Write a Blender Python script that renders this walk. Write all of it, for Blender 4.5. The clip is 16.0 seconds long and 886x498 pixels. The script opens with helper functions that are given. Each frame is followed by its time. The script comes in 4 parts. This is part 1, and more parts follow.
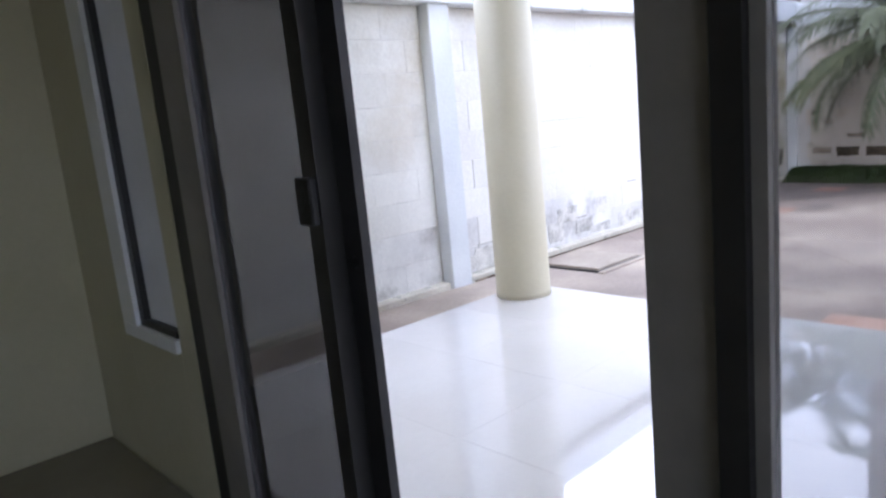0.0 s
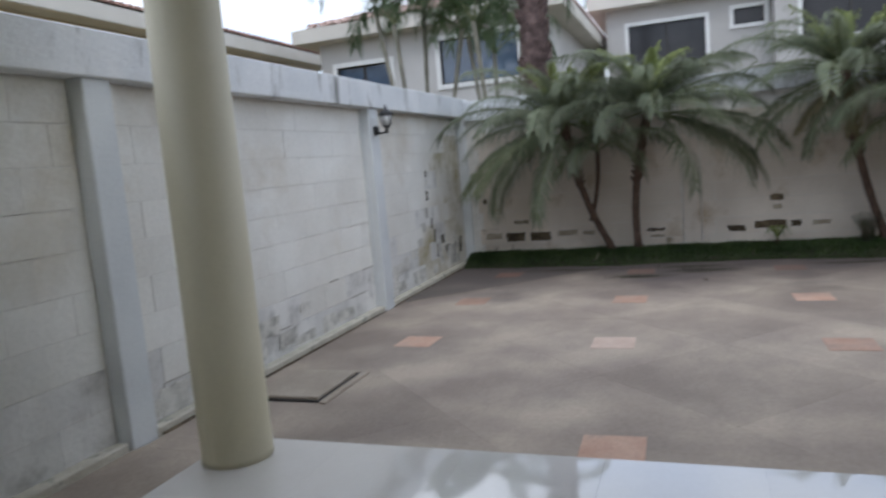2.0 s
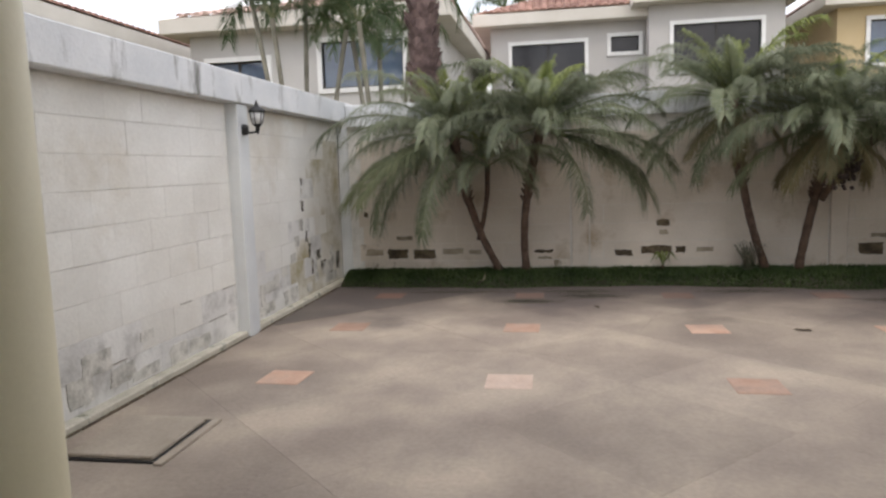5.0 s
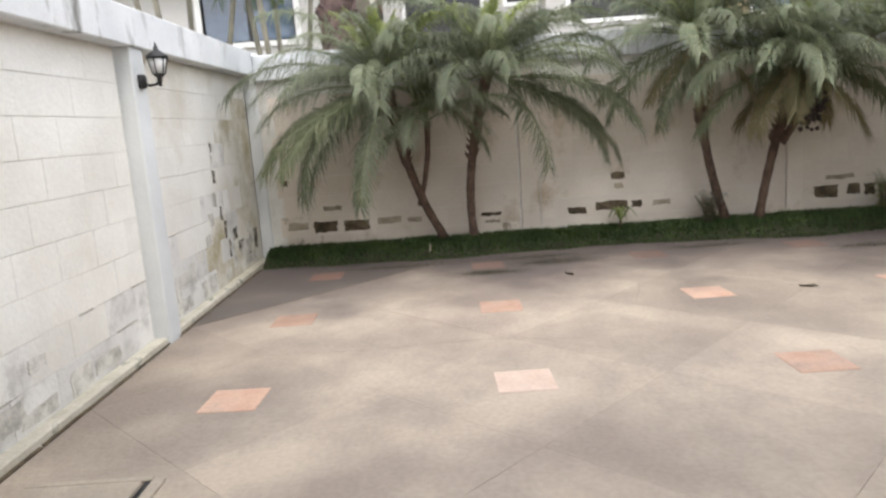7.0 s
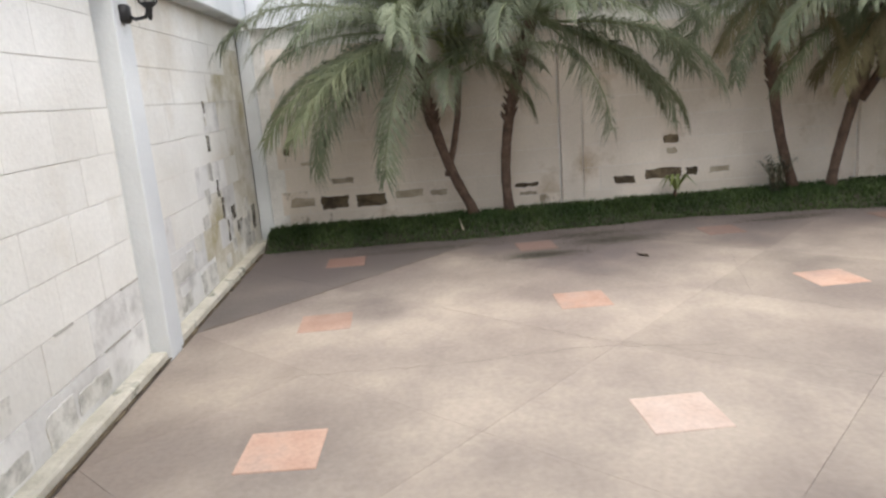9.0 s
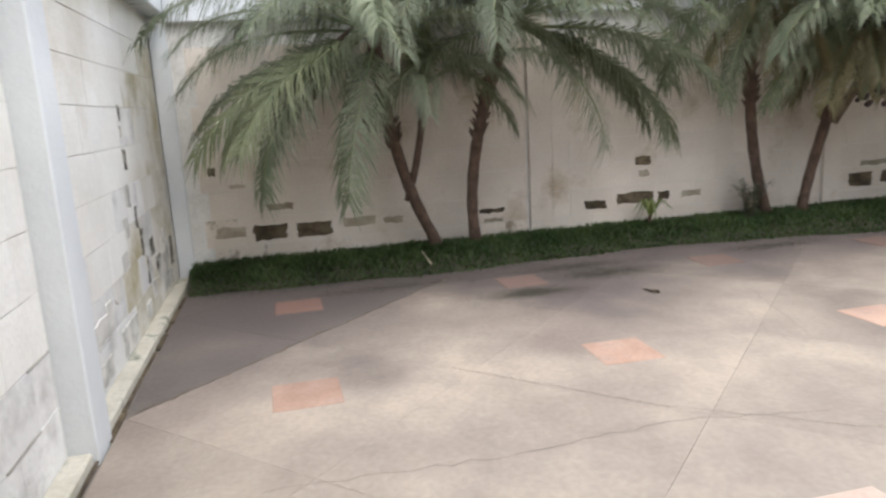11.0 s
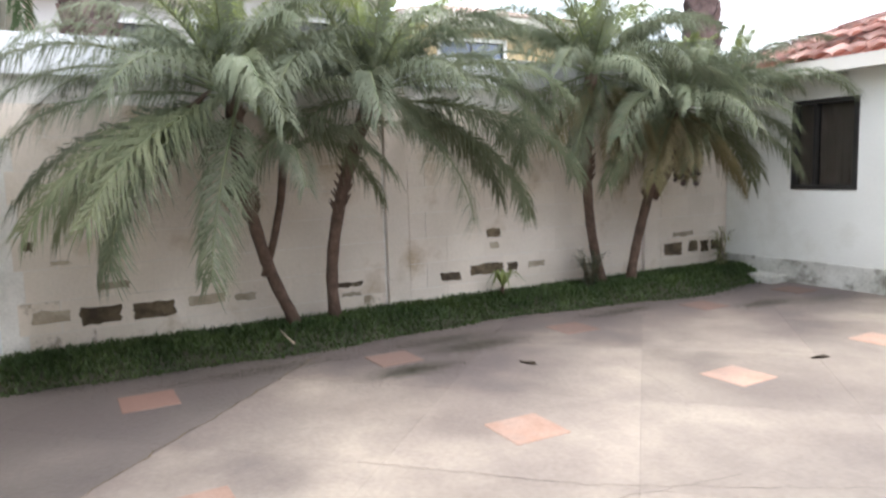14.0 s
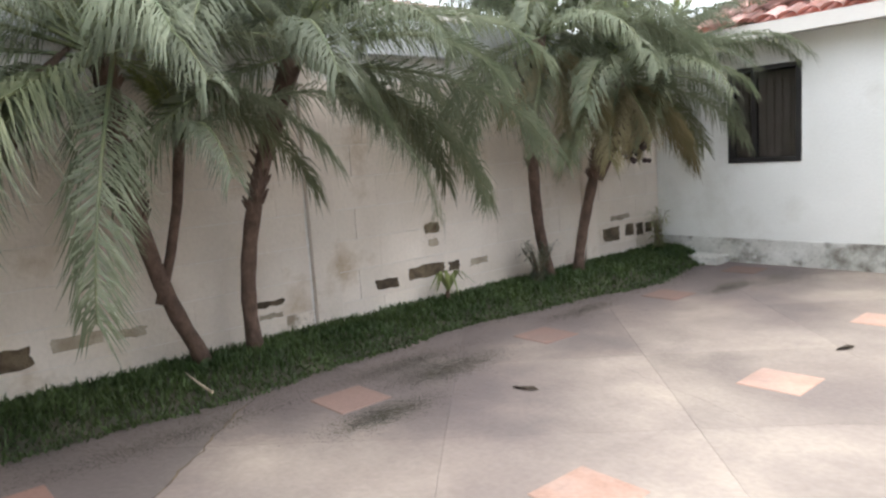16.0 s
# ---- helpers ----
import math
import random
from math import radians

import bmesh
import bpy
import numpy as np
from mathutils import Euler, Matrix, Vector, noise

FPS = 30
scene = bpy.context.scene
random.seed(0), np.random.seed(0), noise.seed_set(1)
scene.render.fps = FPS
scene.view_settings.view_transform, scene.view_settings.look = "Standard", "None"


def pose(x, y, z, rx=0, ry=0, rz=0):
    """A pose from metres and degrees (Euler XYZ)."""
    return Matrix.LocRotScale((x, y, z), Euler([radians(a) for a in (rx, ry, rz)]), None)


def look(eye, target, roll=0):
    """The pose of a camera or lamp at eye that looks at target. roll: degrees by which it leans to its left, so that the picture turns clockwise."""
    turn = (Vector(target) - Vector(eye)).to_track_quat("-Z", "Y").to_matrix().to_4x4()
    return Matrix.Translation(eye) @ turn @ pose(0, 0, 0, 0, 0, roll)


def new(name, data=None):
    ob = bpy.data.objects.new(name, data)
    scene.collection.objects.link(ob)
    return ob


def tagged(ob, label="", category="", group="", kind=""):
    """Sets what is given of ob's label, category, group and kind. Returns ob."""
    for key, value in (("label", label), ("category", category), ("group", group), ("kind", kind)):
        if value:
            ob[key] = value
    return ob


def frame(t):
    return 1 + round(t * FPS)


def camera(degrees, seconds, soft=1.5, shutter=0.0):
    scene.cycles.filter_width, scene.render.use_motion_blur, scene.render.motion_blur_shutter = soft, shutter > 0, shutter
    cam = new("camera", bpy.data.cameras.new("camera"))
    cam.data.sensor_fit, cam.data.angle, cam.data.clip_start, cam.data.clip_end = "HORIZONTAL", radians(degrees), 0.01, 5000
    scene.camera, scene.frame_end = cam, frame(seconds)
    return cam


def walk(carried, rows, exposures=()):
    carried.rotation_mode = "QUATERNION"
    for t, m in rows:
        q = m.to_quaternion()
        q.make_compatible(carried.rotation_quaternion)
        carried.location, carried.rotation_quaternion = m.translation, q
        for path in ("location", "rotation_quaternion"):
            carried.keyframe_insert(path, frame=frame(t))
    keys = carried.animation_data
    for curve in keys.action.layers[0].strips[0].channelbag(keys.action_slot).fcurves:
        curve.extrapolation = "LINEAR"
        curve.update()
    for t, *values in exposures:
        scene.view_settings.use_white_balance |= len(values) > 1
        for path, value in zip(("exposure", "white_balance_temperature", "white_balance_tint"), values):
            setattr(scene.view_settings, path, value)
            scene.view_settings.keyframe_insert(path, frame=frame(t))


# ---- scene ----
cam = camera(64.6, 16.0, 2.4, 0.3)
PATH = [
    (0, (0.448, 0.409, 1.189), (1.777, 1.86, 0.827), -5.6),
    (0.5, (0.619, 0.623, 1.28), (2.012, 2.022, 0.959), -3.8),
    (1, (0.738, 0.855, 1.295), (2.363, 1.981, 0.991), -4.8),
    (1.5, (0.819, 0.976, 1.326), (2.579, 1.874, 1.017), -5.1),
    (2, (0.98, 1.105, 1.372), (2.846, 1.781, 1.132), -4.85),
    (2.5, (1.095, 1.182, 1.4), (3.073, 1.432, 1.247), -3.5),
    (3, (1.108, 1.264, 1.456), (3.106, 1.323, 1.38), -2.0),
    (3.5, (1.107, 1.319, 1.46), (3.106, 1.357, 1.443), -0.8),
    (4, (1.155, 1.327, 1.421), (3.15, 1.405, 1.299), -1.1),
    (4.5, (1.355, 1.316, 1.395), (3.326, 1.546, 1.142), -2.4),
    (4.7, (1.466, 1.314, 1.383), (3.424, 1.656, 1.153), -1.8),
    (7, (2.532, 2.018, 1.337), (4.501, 2.039, 0.985), -4.1),
    (7.5, (2.789, 2.159, 1.31), (4.742, 2.092, 0.888), -4.4),
    (8, (3.026, 2.313, 1.312), (4.973, 2.308, 0.853), -3.3),
    (10.5, (4.321, 3.052, 1.176), (6.261, 2.77, 0.778), -4.9),
    (11, (4.501, 3.186, 1.21), (6.417, 2.771, 0.812), -3.2),
    (11.5, (4.626, 3.327, 1.236), (6.445, 2.572, 0.89), -5.7),
    (12, (4.637, 3.447, 1.253), (6.457, 2.673, 0.955), -3.7),
    (12.5, (4.621, 3.466, 1.337), (6.438, 2.649, 1.155), -0.0),
    (13, (4.633, 3.505, 1.365), (6.437, 2.643, 1.325), 0.8),
    (13.5, (4.699, 3.501, 1.334), (6.489, 2.614, 1.234), 1.0),
    (14, (4.838, 3.56, 1.248), (6.579, 2.602, 1.017), -1.7),
    (14.5, (5.049, 3.496, 1.209), (6.753, 2.51, 0.859), -1.2),
    (15, (5.32, 3.467, 1.226), (7.033, 2.484, 0.909), -0.5),
    (15.5, (5.664, 3.501, 1.22), (7.251, 2.32, 0.931), -4.3),
    (16, (6.02, 3.509, 1.201), (7.53, 2.224, 0.933), -3.9),
]
walk(cam, [(t, look(eye, target, roll)) for t, eye, target, roll in PATH], [
    (0, 0.05, 5400, 20), (0.5, -0.47, 5200, 24), (1, -1.12, 5100, 21), (1.5, -1.49, 5500, 16), (2, -1.73, 5750, 11), (2.5, -2.26, 6000, 8),
    (3, -2.08, 6350, 11), (4.0, -2.08, 6350, 11), (4.7, -1.61, 6600, 14), (6.8, -0.73, 6500, 12), (8, -0.75, 6500, 13), (10.5, -0.74, 6250, 12),
    (12, -0.42, 6200, 13), (13, -0.28, 5950, 11), (14, -0.42, 6100, 13), (16, -0.40, 6120, 13)])

# ---- world and sun: bright, mostly cloudy sky ----
world = bpy.data.worlds.new("sky")
scene.world = world
world.use_nodes = True
wn, wl = world.node_tree.nodes, world.node_tree.links
wn.clear()
sky = wn.new("ShaderNodeTexSky")
sky.sky_type, sky.sun_disc = "NISHITA", False
sky.sun_elevation, sky.sun_rotation = radians(51), radians(247)
wtc = wn.new("ShaderNodeTexCoord")
wmap = wn.new("ShaderNodeMapping")
wmap.inputs["Scale"].default_value = (1.6, 1.6, 3.5)
wmap.inputs["Location"].default_value = (0.35, 0.1, 0.0)
wno = wn.new("ShaderNodeTexNoise")
wno.inputs["Scale"].default_value, wno.inputs["Detail"].default_value = 1.5, 8
wramp = wn.new("ShaderNodeValToRGB")
wramp.color_ramp.elements[0].position, wramp.color_ramp.elements[1].position = 0.36, 0.54
wramp.color_ramp.elements[0].color = (0.36, 0.36, 0.36, 1)
wmix = wn.new("ShaderNodeMixRGB")
wmix.inputs["Color2"].default_value = (40.0, 40.2, 40.6, 1)
wgain = wn.new("ShaderNodeMixRGB")
wgain.blend_type, wgain.inputs["Fac"].default_value, wgain.inputs["Color2"].default_value = "MULTIPLY", 1.0, (7.0, 7.0, 7.0, 1)
wbg, wout = wn.new("ShaderNodeBackground"), wn.new("ShaderNodeOutputWorld")
wbg.inputs["Strength"].default_value = 0.12
for a, b in ((wtc.outputs["Generated"], wmap.inputs["Vector"]), (wmap.outputs["Vector"], wno.inputs["Vector"]),
             (wno.outputs["Fac"], wramp.inputs["Fac"]), (wramp.outputs["Color"], wmix.inputs["Fac"]),
             (sky.outputs["Color"], wgain.inputs["Color1"]), (wgain.outputs["Color"], wmix.inputs["Color1"]), (wmix.outputs["Color"], wbg.inputs["Color"]),
             (wbg.outputs["Background"], wout.inputs["Surface"])):
    wl.new(a, b)
sun_data = bpy.data.lights.new("sun", "SUN")
sun_data.energy, sun_data.angle, sun_data.color = 1.9, radians(14), (1.0, 0.95, 0.88)
sun = new("sun", sun_data)
sun.matrix_world = look((-12, -5, 16), (0, 0, 0))


# ---- materials ----
def socket(node, *names):
    for n in names:
        if n in node.inputs:
            return node.inputs[n]


def material(name, a, b, scale=6.0, rough=0.7, bump=0.2, fine=60.0, spread=(0.35, 0.65), metal=0.0, vary=0.0, grain=(0.8, 1.15),
             stain=None, stain_scale=1.2, stain_edge=(0.55, 0.7), spec=0.5, leaf=False, island=False, soil_shade=None, streak=None):
    """Two-scale noise colour with bump in world metres; stain: a third colour in patches; vary: brightness per object."""
    m = bpy.data.materials.new(name)
    m.use_nodes = True
    nt, n, l = m.node_tree, m.node_tree.nodes, m.node_tree.links
    p = n["Principled BSDF"]
    geo = n.new("ShaderNodeNewGeometry")
    big, small = n.new("ShaderNodeTexNoise"), n.new("ShaderNodeTexNoise")
    for t, s, d in ((big, scale, 6), (small, fine, 4)):
        t.inputs["Scale"].default_value, t.inputs["Detail"].default_value = s, d
        l.new(geo.outputs["Position"], t.inputs["Vector"])
    r = n.new("ShaderNodeMapRange")
    r.inputs["From Min"].default_value, r.inputs["From Max"].default_value = spread
    l.new(big.outputs["Fac"], r.inputs["Value"])
    mix = n.new("ShaderNodeMixRGB")
    mix.inputs["Color1"].default_value, mix.inputs["Color2"].default_value = (*a, 1), (*b, 1)
    l.new(r.outputs["Result"], mix.inputs["Fac"])
    out = mix.outputs["Color"]
    if stain:
        sn, sr, sm = n.new("ShaderNodeTexNoise"), n.new("ShaderNodeMapRange"), n.new("ShaderNodeMixRGB")
        sn.inputs["Scale"].default_value, sn.inputs["Detail"].default_value, sn.inputs["Roughness"].default_value = stain_scale, 8, 0.65
        if streak:
            vm_ = n.new("ShaderNodeVectorMath")
            vm_.operation, vm_.inputs[1].default_value = "MULTIPLY", streak
            l.new(geo.outputs["Position"], vm_.inputs[0])
            l.new(vm_.outputs[0], sn.inputs["Vector"])
        else:
            l.new(geo.outputs["Position"], sn.inputs["Vector"])
        sr.inputs["From Min"].default_value, sr.inputs["From Max"].default_value = stain_edge
        l.new(sn.outputs["Fac"], sr.inputs["Value"])
        l.new(sr.outputs["Result"], sm.inputs["Fac"])
        l.new(out, sm.inputs["Color1"])
        sm.inputs["Color2"].default_value = (*stain, 1)
        out = sm.outputs["Color"]
    if soil_shade:
        # soil stain and shade painted in beside the planted bed, a ragged soft band
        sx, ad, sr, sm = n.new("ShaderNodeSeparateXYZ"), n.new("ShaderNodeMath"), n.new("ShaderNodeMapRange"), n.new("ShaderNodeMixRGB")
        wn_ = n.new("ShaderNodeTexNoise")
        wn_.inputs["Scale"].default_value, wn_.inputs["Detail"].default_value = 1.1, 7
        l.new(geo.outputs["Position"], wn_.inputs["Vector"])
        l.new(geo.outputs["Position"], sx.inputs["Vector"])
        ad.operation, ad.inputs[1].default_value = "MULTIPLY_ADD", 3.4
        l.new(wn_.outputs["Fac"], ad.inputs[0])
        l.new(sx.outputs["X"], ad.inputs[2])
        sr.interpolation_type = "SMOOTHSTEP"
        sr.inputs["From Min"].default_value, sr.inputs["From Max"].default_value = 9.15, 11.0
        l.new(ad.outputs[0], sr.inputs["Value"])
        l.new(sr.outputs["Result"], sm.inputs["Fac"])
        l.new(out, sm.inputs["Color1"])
        sm.inputs["Color2"].default_value = (*soil_shade, 1)
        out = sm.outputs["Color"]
    fr, fm = n.new("ShaderNodeMapRange"), n.new("ShaderNodeMixRGB")
    fr.inputs["To Min"].default_value, fr.inputs["To Max"].default_value = grain
    l.new(small.outputs["Fac"], fr.inputs["Value"])
    fm.blend_type, fm.inputs["Fac"].default_value = "MULTIPLY", 1.0
    l.new(out, fm.inputs["Color1"])
    l.new(fr.outputs["Result"], fm.inputs["Color2"])
    out = fm.outputs["Color"]
    if vary:
        vr, vm = n.new("ShaderNodeMapRange"), n.new("ShaderNodeMixRGB")
        vr.inputs["To Min"].default_value, vr.inputs["To Max"].default_value = 1 - vary, 1 + vary
        if island:
            l.new(geo.outputs["Random Per Island"], vr.inputs["Value"])
        else:
            oi = n.new("ShaderNodeObjectInfo")
            l.new(oi.outputs["Random"], vr.inputs["Value"])
        vm.blend_type, vm.inputs["Fac"].default_value = "MULTIPLY", 1.0
        l.new(out, vm.inputs["Color1"])
        l.new(vr.outputs["Result"], vm.inputs["Color2"])
        out = vm.outputs["Color"]
    l.new(out, p.inputs["Base Color"])
    p.inputs["Roughness"].default_value, p.inputs["Metallic"].default_value = rough, metal
    socket(p, "Specular IOR Level", "Specular").default_value = spec
    if bump:
        bp = n.new("ShaderNodeBump")
        bp.inputs["Strength"].default_value, bp.inputs["Distance"].default_value = bump, 0.01
        l.new(small.outputs["Fac"], bp.inputs["Height"])
        l.new(bp.outputs["Normal"], p.inputs["Normal"])
    if leaf:
        tr, ms = n.new("ShaderNodeBsdfTranslucent"), n.new("ShaderNodeMixShader")
        l.new(out, tr.inputs["Color"])
        ms.inputs["Fac"].default_value = 0.38 if leaf is True else leaf
        l.new(p.outputs["BSDF"], ms.inputs[1])
        l.new(tr.outputs["BSDF"], ms.inputs[2])
        l.new(ms.outputs["Shader"], n["Material Output"].inputs["Surface"])
    return m


def glass(name, tint, rough=0.0):
    """Thin pane: tinted see-through with a glossy reflection by Fresnel."""
    m = bpy.data.materials.new(name)
    m.use_nodes = True
    n, l = m.node_tree.nodes, m.node_tree.links
    n.clear()
    t, g, f, x, o = (n.new("ShaderNode" + k) for k in ("BsdfTransparent", "BsdfGlossy", "LayerWeight", "MixShader", "OutputMaterial"))
    pw, ad = n.new("ShaderNodeMath"), n.new("ShaderNodeMath")
    pw.operation, pw.inputs[1].default_value = "POWER", 4.5
    ad.operation, ad.inputs[1].default_value, ad.inputs[2].default_value = "MULTIPLY_ADD", 0.7, 0.04
    t.inputs["Color"].default_value = (*tint, 1)
    g.inputs["Roughness"].default_value = rough
    f.inputs["Blend"].default_value = 0.5
    for a, b in ((f.outputs["Facing"], pw.inputs[0]), (pw.outputs[0], ad.inputs[0]), (ad.outputs[0], x.inputs[0]), (t.outputs[0], x.inputs[1]), (g.outputs[0], x.inputs[2]), (x.outputs[0], o.inputs["Surface"])):
        l.new(a, b)
    return m


M_PAINT = material("white_wall_paint", (0.68, 0.66, 0.60), (0.78, 0.77, 0.72), 1.5, 0.85, 0.35, 45, vary=0.035,
                   stain=(0.55, 0.50, 0.40), stain_scale=0.9, stain_edge=(0.56, 0.78), grain=(0.9, 1.07))
M_PEEL = material("peeling_wall_paint", (0.62, 0.61, 0.58), (0.76, 0.75, 0.71), 3, 0.9, 0.5, 40, vary=0.06,
                  stain=(0.42, 0.41, 0.38), stain_scale=5.0, stain_edge=(0.50, 0.70), grain=(0.9, 1.07))
M_MOSS = material("mossy_wall_paint", (0.65, 0.62, 0.54), (0.74, 0.72, 0.66), 2.5, 0.9, 0.5, 40, vary=0.05,
                  stain=(0.37, 0.32, 0.175), stain_scale=2.6, stain_edge=(0.42, 0.70), grain=(0.9, 1.07))
M_BACKPAINT = material("cream_wall_paint", (0.62, 0.55, 0.46), (0.72, 0.65, 0.56), 1.2, 0.88, 0.35, 45, vary=0.03,
                       stain=(0.44, 0.35, 0.24), stain_scale=1.6, stain_edge=(0.56, 0.72), grain=(0.9, 1.07))
M_BACKPEEL = material("worn_cream_paint", (0.60, 0.53, 0.44), (0.70, 0.63, 0.54), 3, 0.9, 0.5, 40, vary=0.05,
                      stain=(0.085, 0.065, 0.045), stain_scale=9, stain_edge=(0.46, 0.53), grain=(0.9, 1.07))
M_BACKFAINT = material("chipped_cream_paint", (0.60, 0.53, 0.44), (0.70, 0.63, 0.54), 3, 0.9, 0.5, 40, vary=0.05,
                       stain=(0.27, 0.22, 0.155), stain_scale=7.5, stain_edge=(0.52, 0.64), grain=(0.9, 1.07))
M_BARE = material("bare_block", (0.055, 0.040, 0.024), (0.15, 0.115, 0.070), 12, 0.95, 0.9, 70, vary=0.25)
M_GREYCHIP = material("grey_bare_render", (0.60, 0.585, 0.53), (0.72, 0.70, 0.64), 3, 0.95, 0.6, 45, vary=0.08,
                      stain=(0.35, 0.34, 0.30), stain_scale=6.5, stain_edge=(0.43, 0.64), grain=(0.88, 1.08))
M_DARKCHIP = material("blackened_bare_render", (0.50, 0.47, 0.38), (0.62, 0.59, 0.50), 4, 0.95, 0.8, 45, vary=0.1,
                      stain=(0.085, 0.075, 0.055), stain_scale=12, stain_edge=(0.40, 0.52), grain=(0.85, 1.1))
M_OPENJOINT = material("open_mortar_joint", (0.30, 0.285, 0.245), (0.46, 0.44, 0.39), 9, 0.95, 0.5, 50)
M_CHIP = material("brown_bare_render", (0.30, 0.25, 0.18), (0.42, 0.36, 0.27), 10, 0.95, 0.8, 60, vary=0.25)
M_BEAM = material("grey_beam_paint", (0.58, 0.60, 0.61), (0.70, 0.71, 0.71), 2, 0.8, 0.3, 50,
                  stain=(0.19, 0.19, 0.175), stain_scale=2.4, stain_edge=(0.56, 0.72), streak=(2.4, 2.4, 0.7), grain=(0.9, 1.07))
M_PIL = material("grey_pilaster_paint", (0.58, 0.60, 0.60), (0.66, 0.68, 0.67), 2, 0.8, 0.25, 50, grain=(0.96, 1.03))
M_MORTAR = material("mortar", (0.64, 0.62, 0.57), (0.74, 0.72, 0.67), 8, 0.95, 0.4, 60)
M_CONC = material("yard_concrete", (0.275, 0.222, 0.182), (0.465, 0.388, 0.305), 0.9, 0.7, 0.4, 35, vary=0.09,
                  stain=(0.225, 0.184, 0.158), stain_scale=0.85, stain_edge=(0.45, 0.78), spread=(0.36, 0.60), soil_shade=(0.13, 0.105, 0.095))
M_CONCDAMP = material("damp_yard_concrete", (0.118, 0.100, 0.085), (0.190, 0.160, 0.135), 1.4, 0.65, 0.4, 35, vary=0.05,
                      stain=(0.10, 0.088, 0.078), stain_scale=0.9, stain_edge=(0.5, 0.7), spread=(0.36, 0.62), soil_shade=(0.12, 0.098, 0.088))
M_JOINT = material("joint_dirt", (0.19, 0.158, 0.132), (0.27, 0.228, 0.192), 5, 0.95, 0.5, 50)
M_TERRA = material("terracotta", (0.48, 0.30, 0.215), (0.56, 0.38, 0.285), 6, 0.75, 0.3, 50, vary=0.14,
                   stain=(0.34, 0.25, 0.20), stain_scale=3, stain_edge=(0.5, 0.72), soil_shade=(0.22, 0.13, 0.10))
M_TERRADARK = material("dark_terracotta", (0.30, 0.17, 0.13), (0.40, 0.25, 0.19), 5, 0.8, 0.3, 50, vary=0.1,
                       stain=(0.22, 0.155, 0.13), stain_scale=3, stain_edge=(0.42, 0.62), soil_shade=(0.19, 0.125, 0.10))
M_PALE = material("pale_tile", (0.57, 0.425, 0.335), (0.64, 0.505, 0.415), 6, 0.75, 0.3, 50)
M_LEDGE = material("ledge_concrete", (0.46, 0.43, 0.345), (0.62, 0.585, 0.49), 4, 0.9, 0.5, 40,
                   stain=(0.12, 0.13, 0.09), stain_scale=4, stain_edge=(0.55, 0.66))
M_COVER = material("cover_concrete", (0.33, 0.28, 0.22), (0.42, 0.36, 0.29), 3, 0.85, 0.4, 50)
M_PORCH = material("polished_porch_tile", (0.66, 0.635, 0.59), (0.72, 0.70, 0.665), 1.5, 0.03, 0.0, 40, vary=0.02, grain=(0.96, 1.03), spec=1.0)
M_PORCH.node_tree.nodes["Principled BSDF"].inputs["Coat Weight"].default_value = 0.6
M_PORCH.node_tree.nodes["Principled BSDF"].inputs["Coat IOR"].default_value = 1.6
M_COLUMN = material("column_paint", (0.58, 0.53, 0.37), (0.63, 0.58, 0.42), 1.5, 0.55, 0.1, 40, grain=(0.96, 1.03))
M_HOUSE = material("house_plaster", (0.46, 0.43, 0.28), (0.52, 0.49, 0.34), 1.5, 0.85, 0.15, 40, grain=(0.96, 1.03))
M_CEIL = material("ceiling_paint", (0.72, 0.71, 0.66), (0.77, 0.76, 0.72), 1.5, 0.9, 0.1, 40, grain=(0.96, 1.03))
M_ROOMFLOOR = material("room_floor_tile", (0.20, 0.185, 0.13), (0.25, 0.23, 0.17), 2, 0.2, 0.0, 40, vary=0.03, grain=(0.96, 1.03))
M_BRONZE = material("dark_bronze_metal", (0.020, 0.019, 0.018), (0.032, 0.030, 0.028), 8, 0.45, 0.05, 80, metal=0.2, grain=(0.96, 1.03))
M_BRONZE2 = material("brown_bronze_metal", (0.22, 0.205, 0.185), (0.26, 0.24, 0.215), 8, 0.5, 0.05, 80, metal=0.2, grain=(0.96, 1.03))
M_WHITEFRAME = material("white_frame", (0.72, 0.72, 0.70), (0.78, 0.78, 0.76), 5, 0.5, 0.05, 60, grain=(0.96, 1.03))
M_BLACKIRON = material("black_iron", (0.012, 0.012, 0.013), (0.024, 0.024, 0.024), 20, 0.45, 0.2, 90, metal=0.3)
M_LAMPGLASS = material("frosted_lamp_glass", (0.62, 0.63, 0.62), (0.70, 0.71, 0.70), 10, 0.25, 0.0, 60)
M_TRUNK = material("palm_trunk_bark", (0.075, 0.048, 0.034), (0.145, 0.095, 0.068), 14, 0.95, 1.0, 45)
M_BIGTRUNK = material("shaggy_trunk_bark", (0.075, 0.050, 0.046), (0.17, 0.118, 0.108), 9, 0.95, 1.0, 40, vary=0.3, island=True)
M_FROND = material("palm_frond", (0.150, 0.178, 0.104), (0.248, 0.270, 0.176), 5, 0.55, 0.0, 40, vary=0.28, leaf=True, spec=0.4)
M_FARFROND = material("garden_palm_leaf", (0.070, 0.115, 0.050), (0.135, 0.190, 0.085), 1.5, 0.5, 0.0, 20, vary=0.2, leaf=True)
M_FRONDY = material("young_frond", (0.19, 0.23, 0.065), (0.29, 0.33, 0.11), 5, 0.45, 0.0, 40, vary=0.2, leaf=True)
M_FRONDOLIVE = material("olive_frond", (0.128, 0.148, 0.075), (0.215, 0.232, 0.130), 5, 0.6, 0.0, 40, vary=0.25, leaf=True)
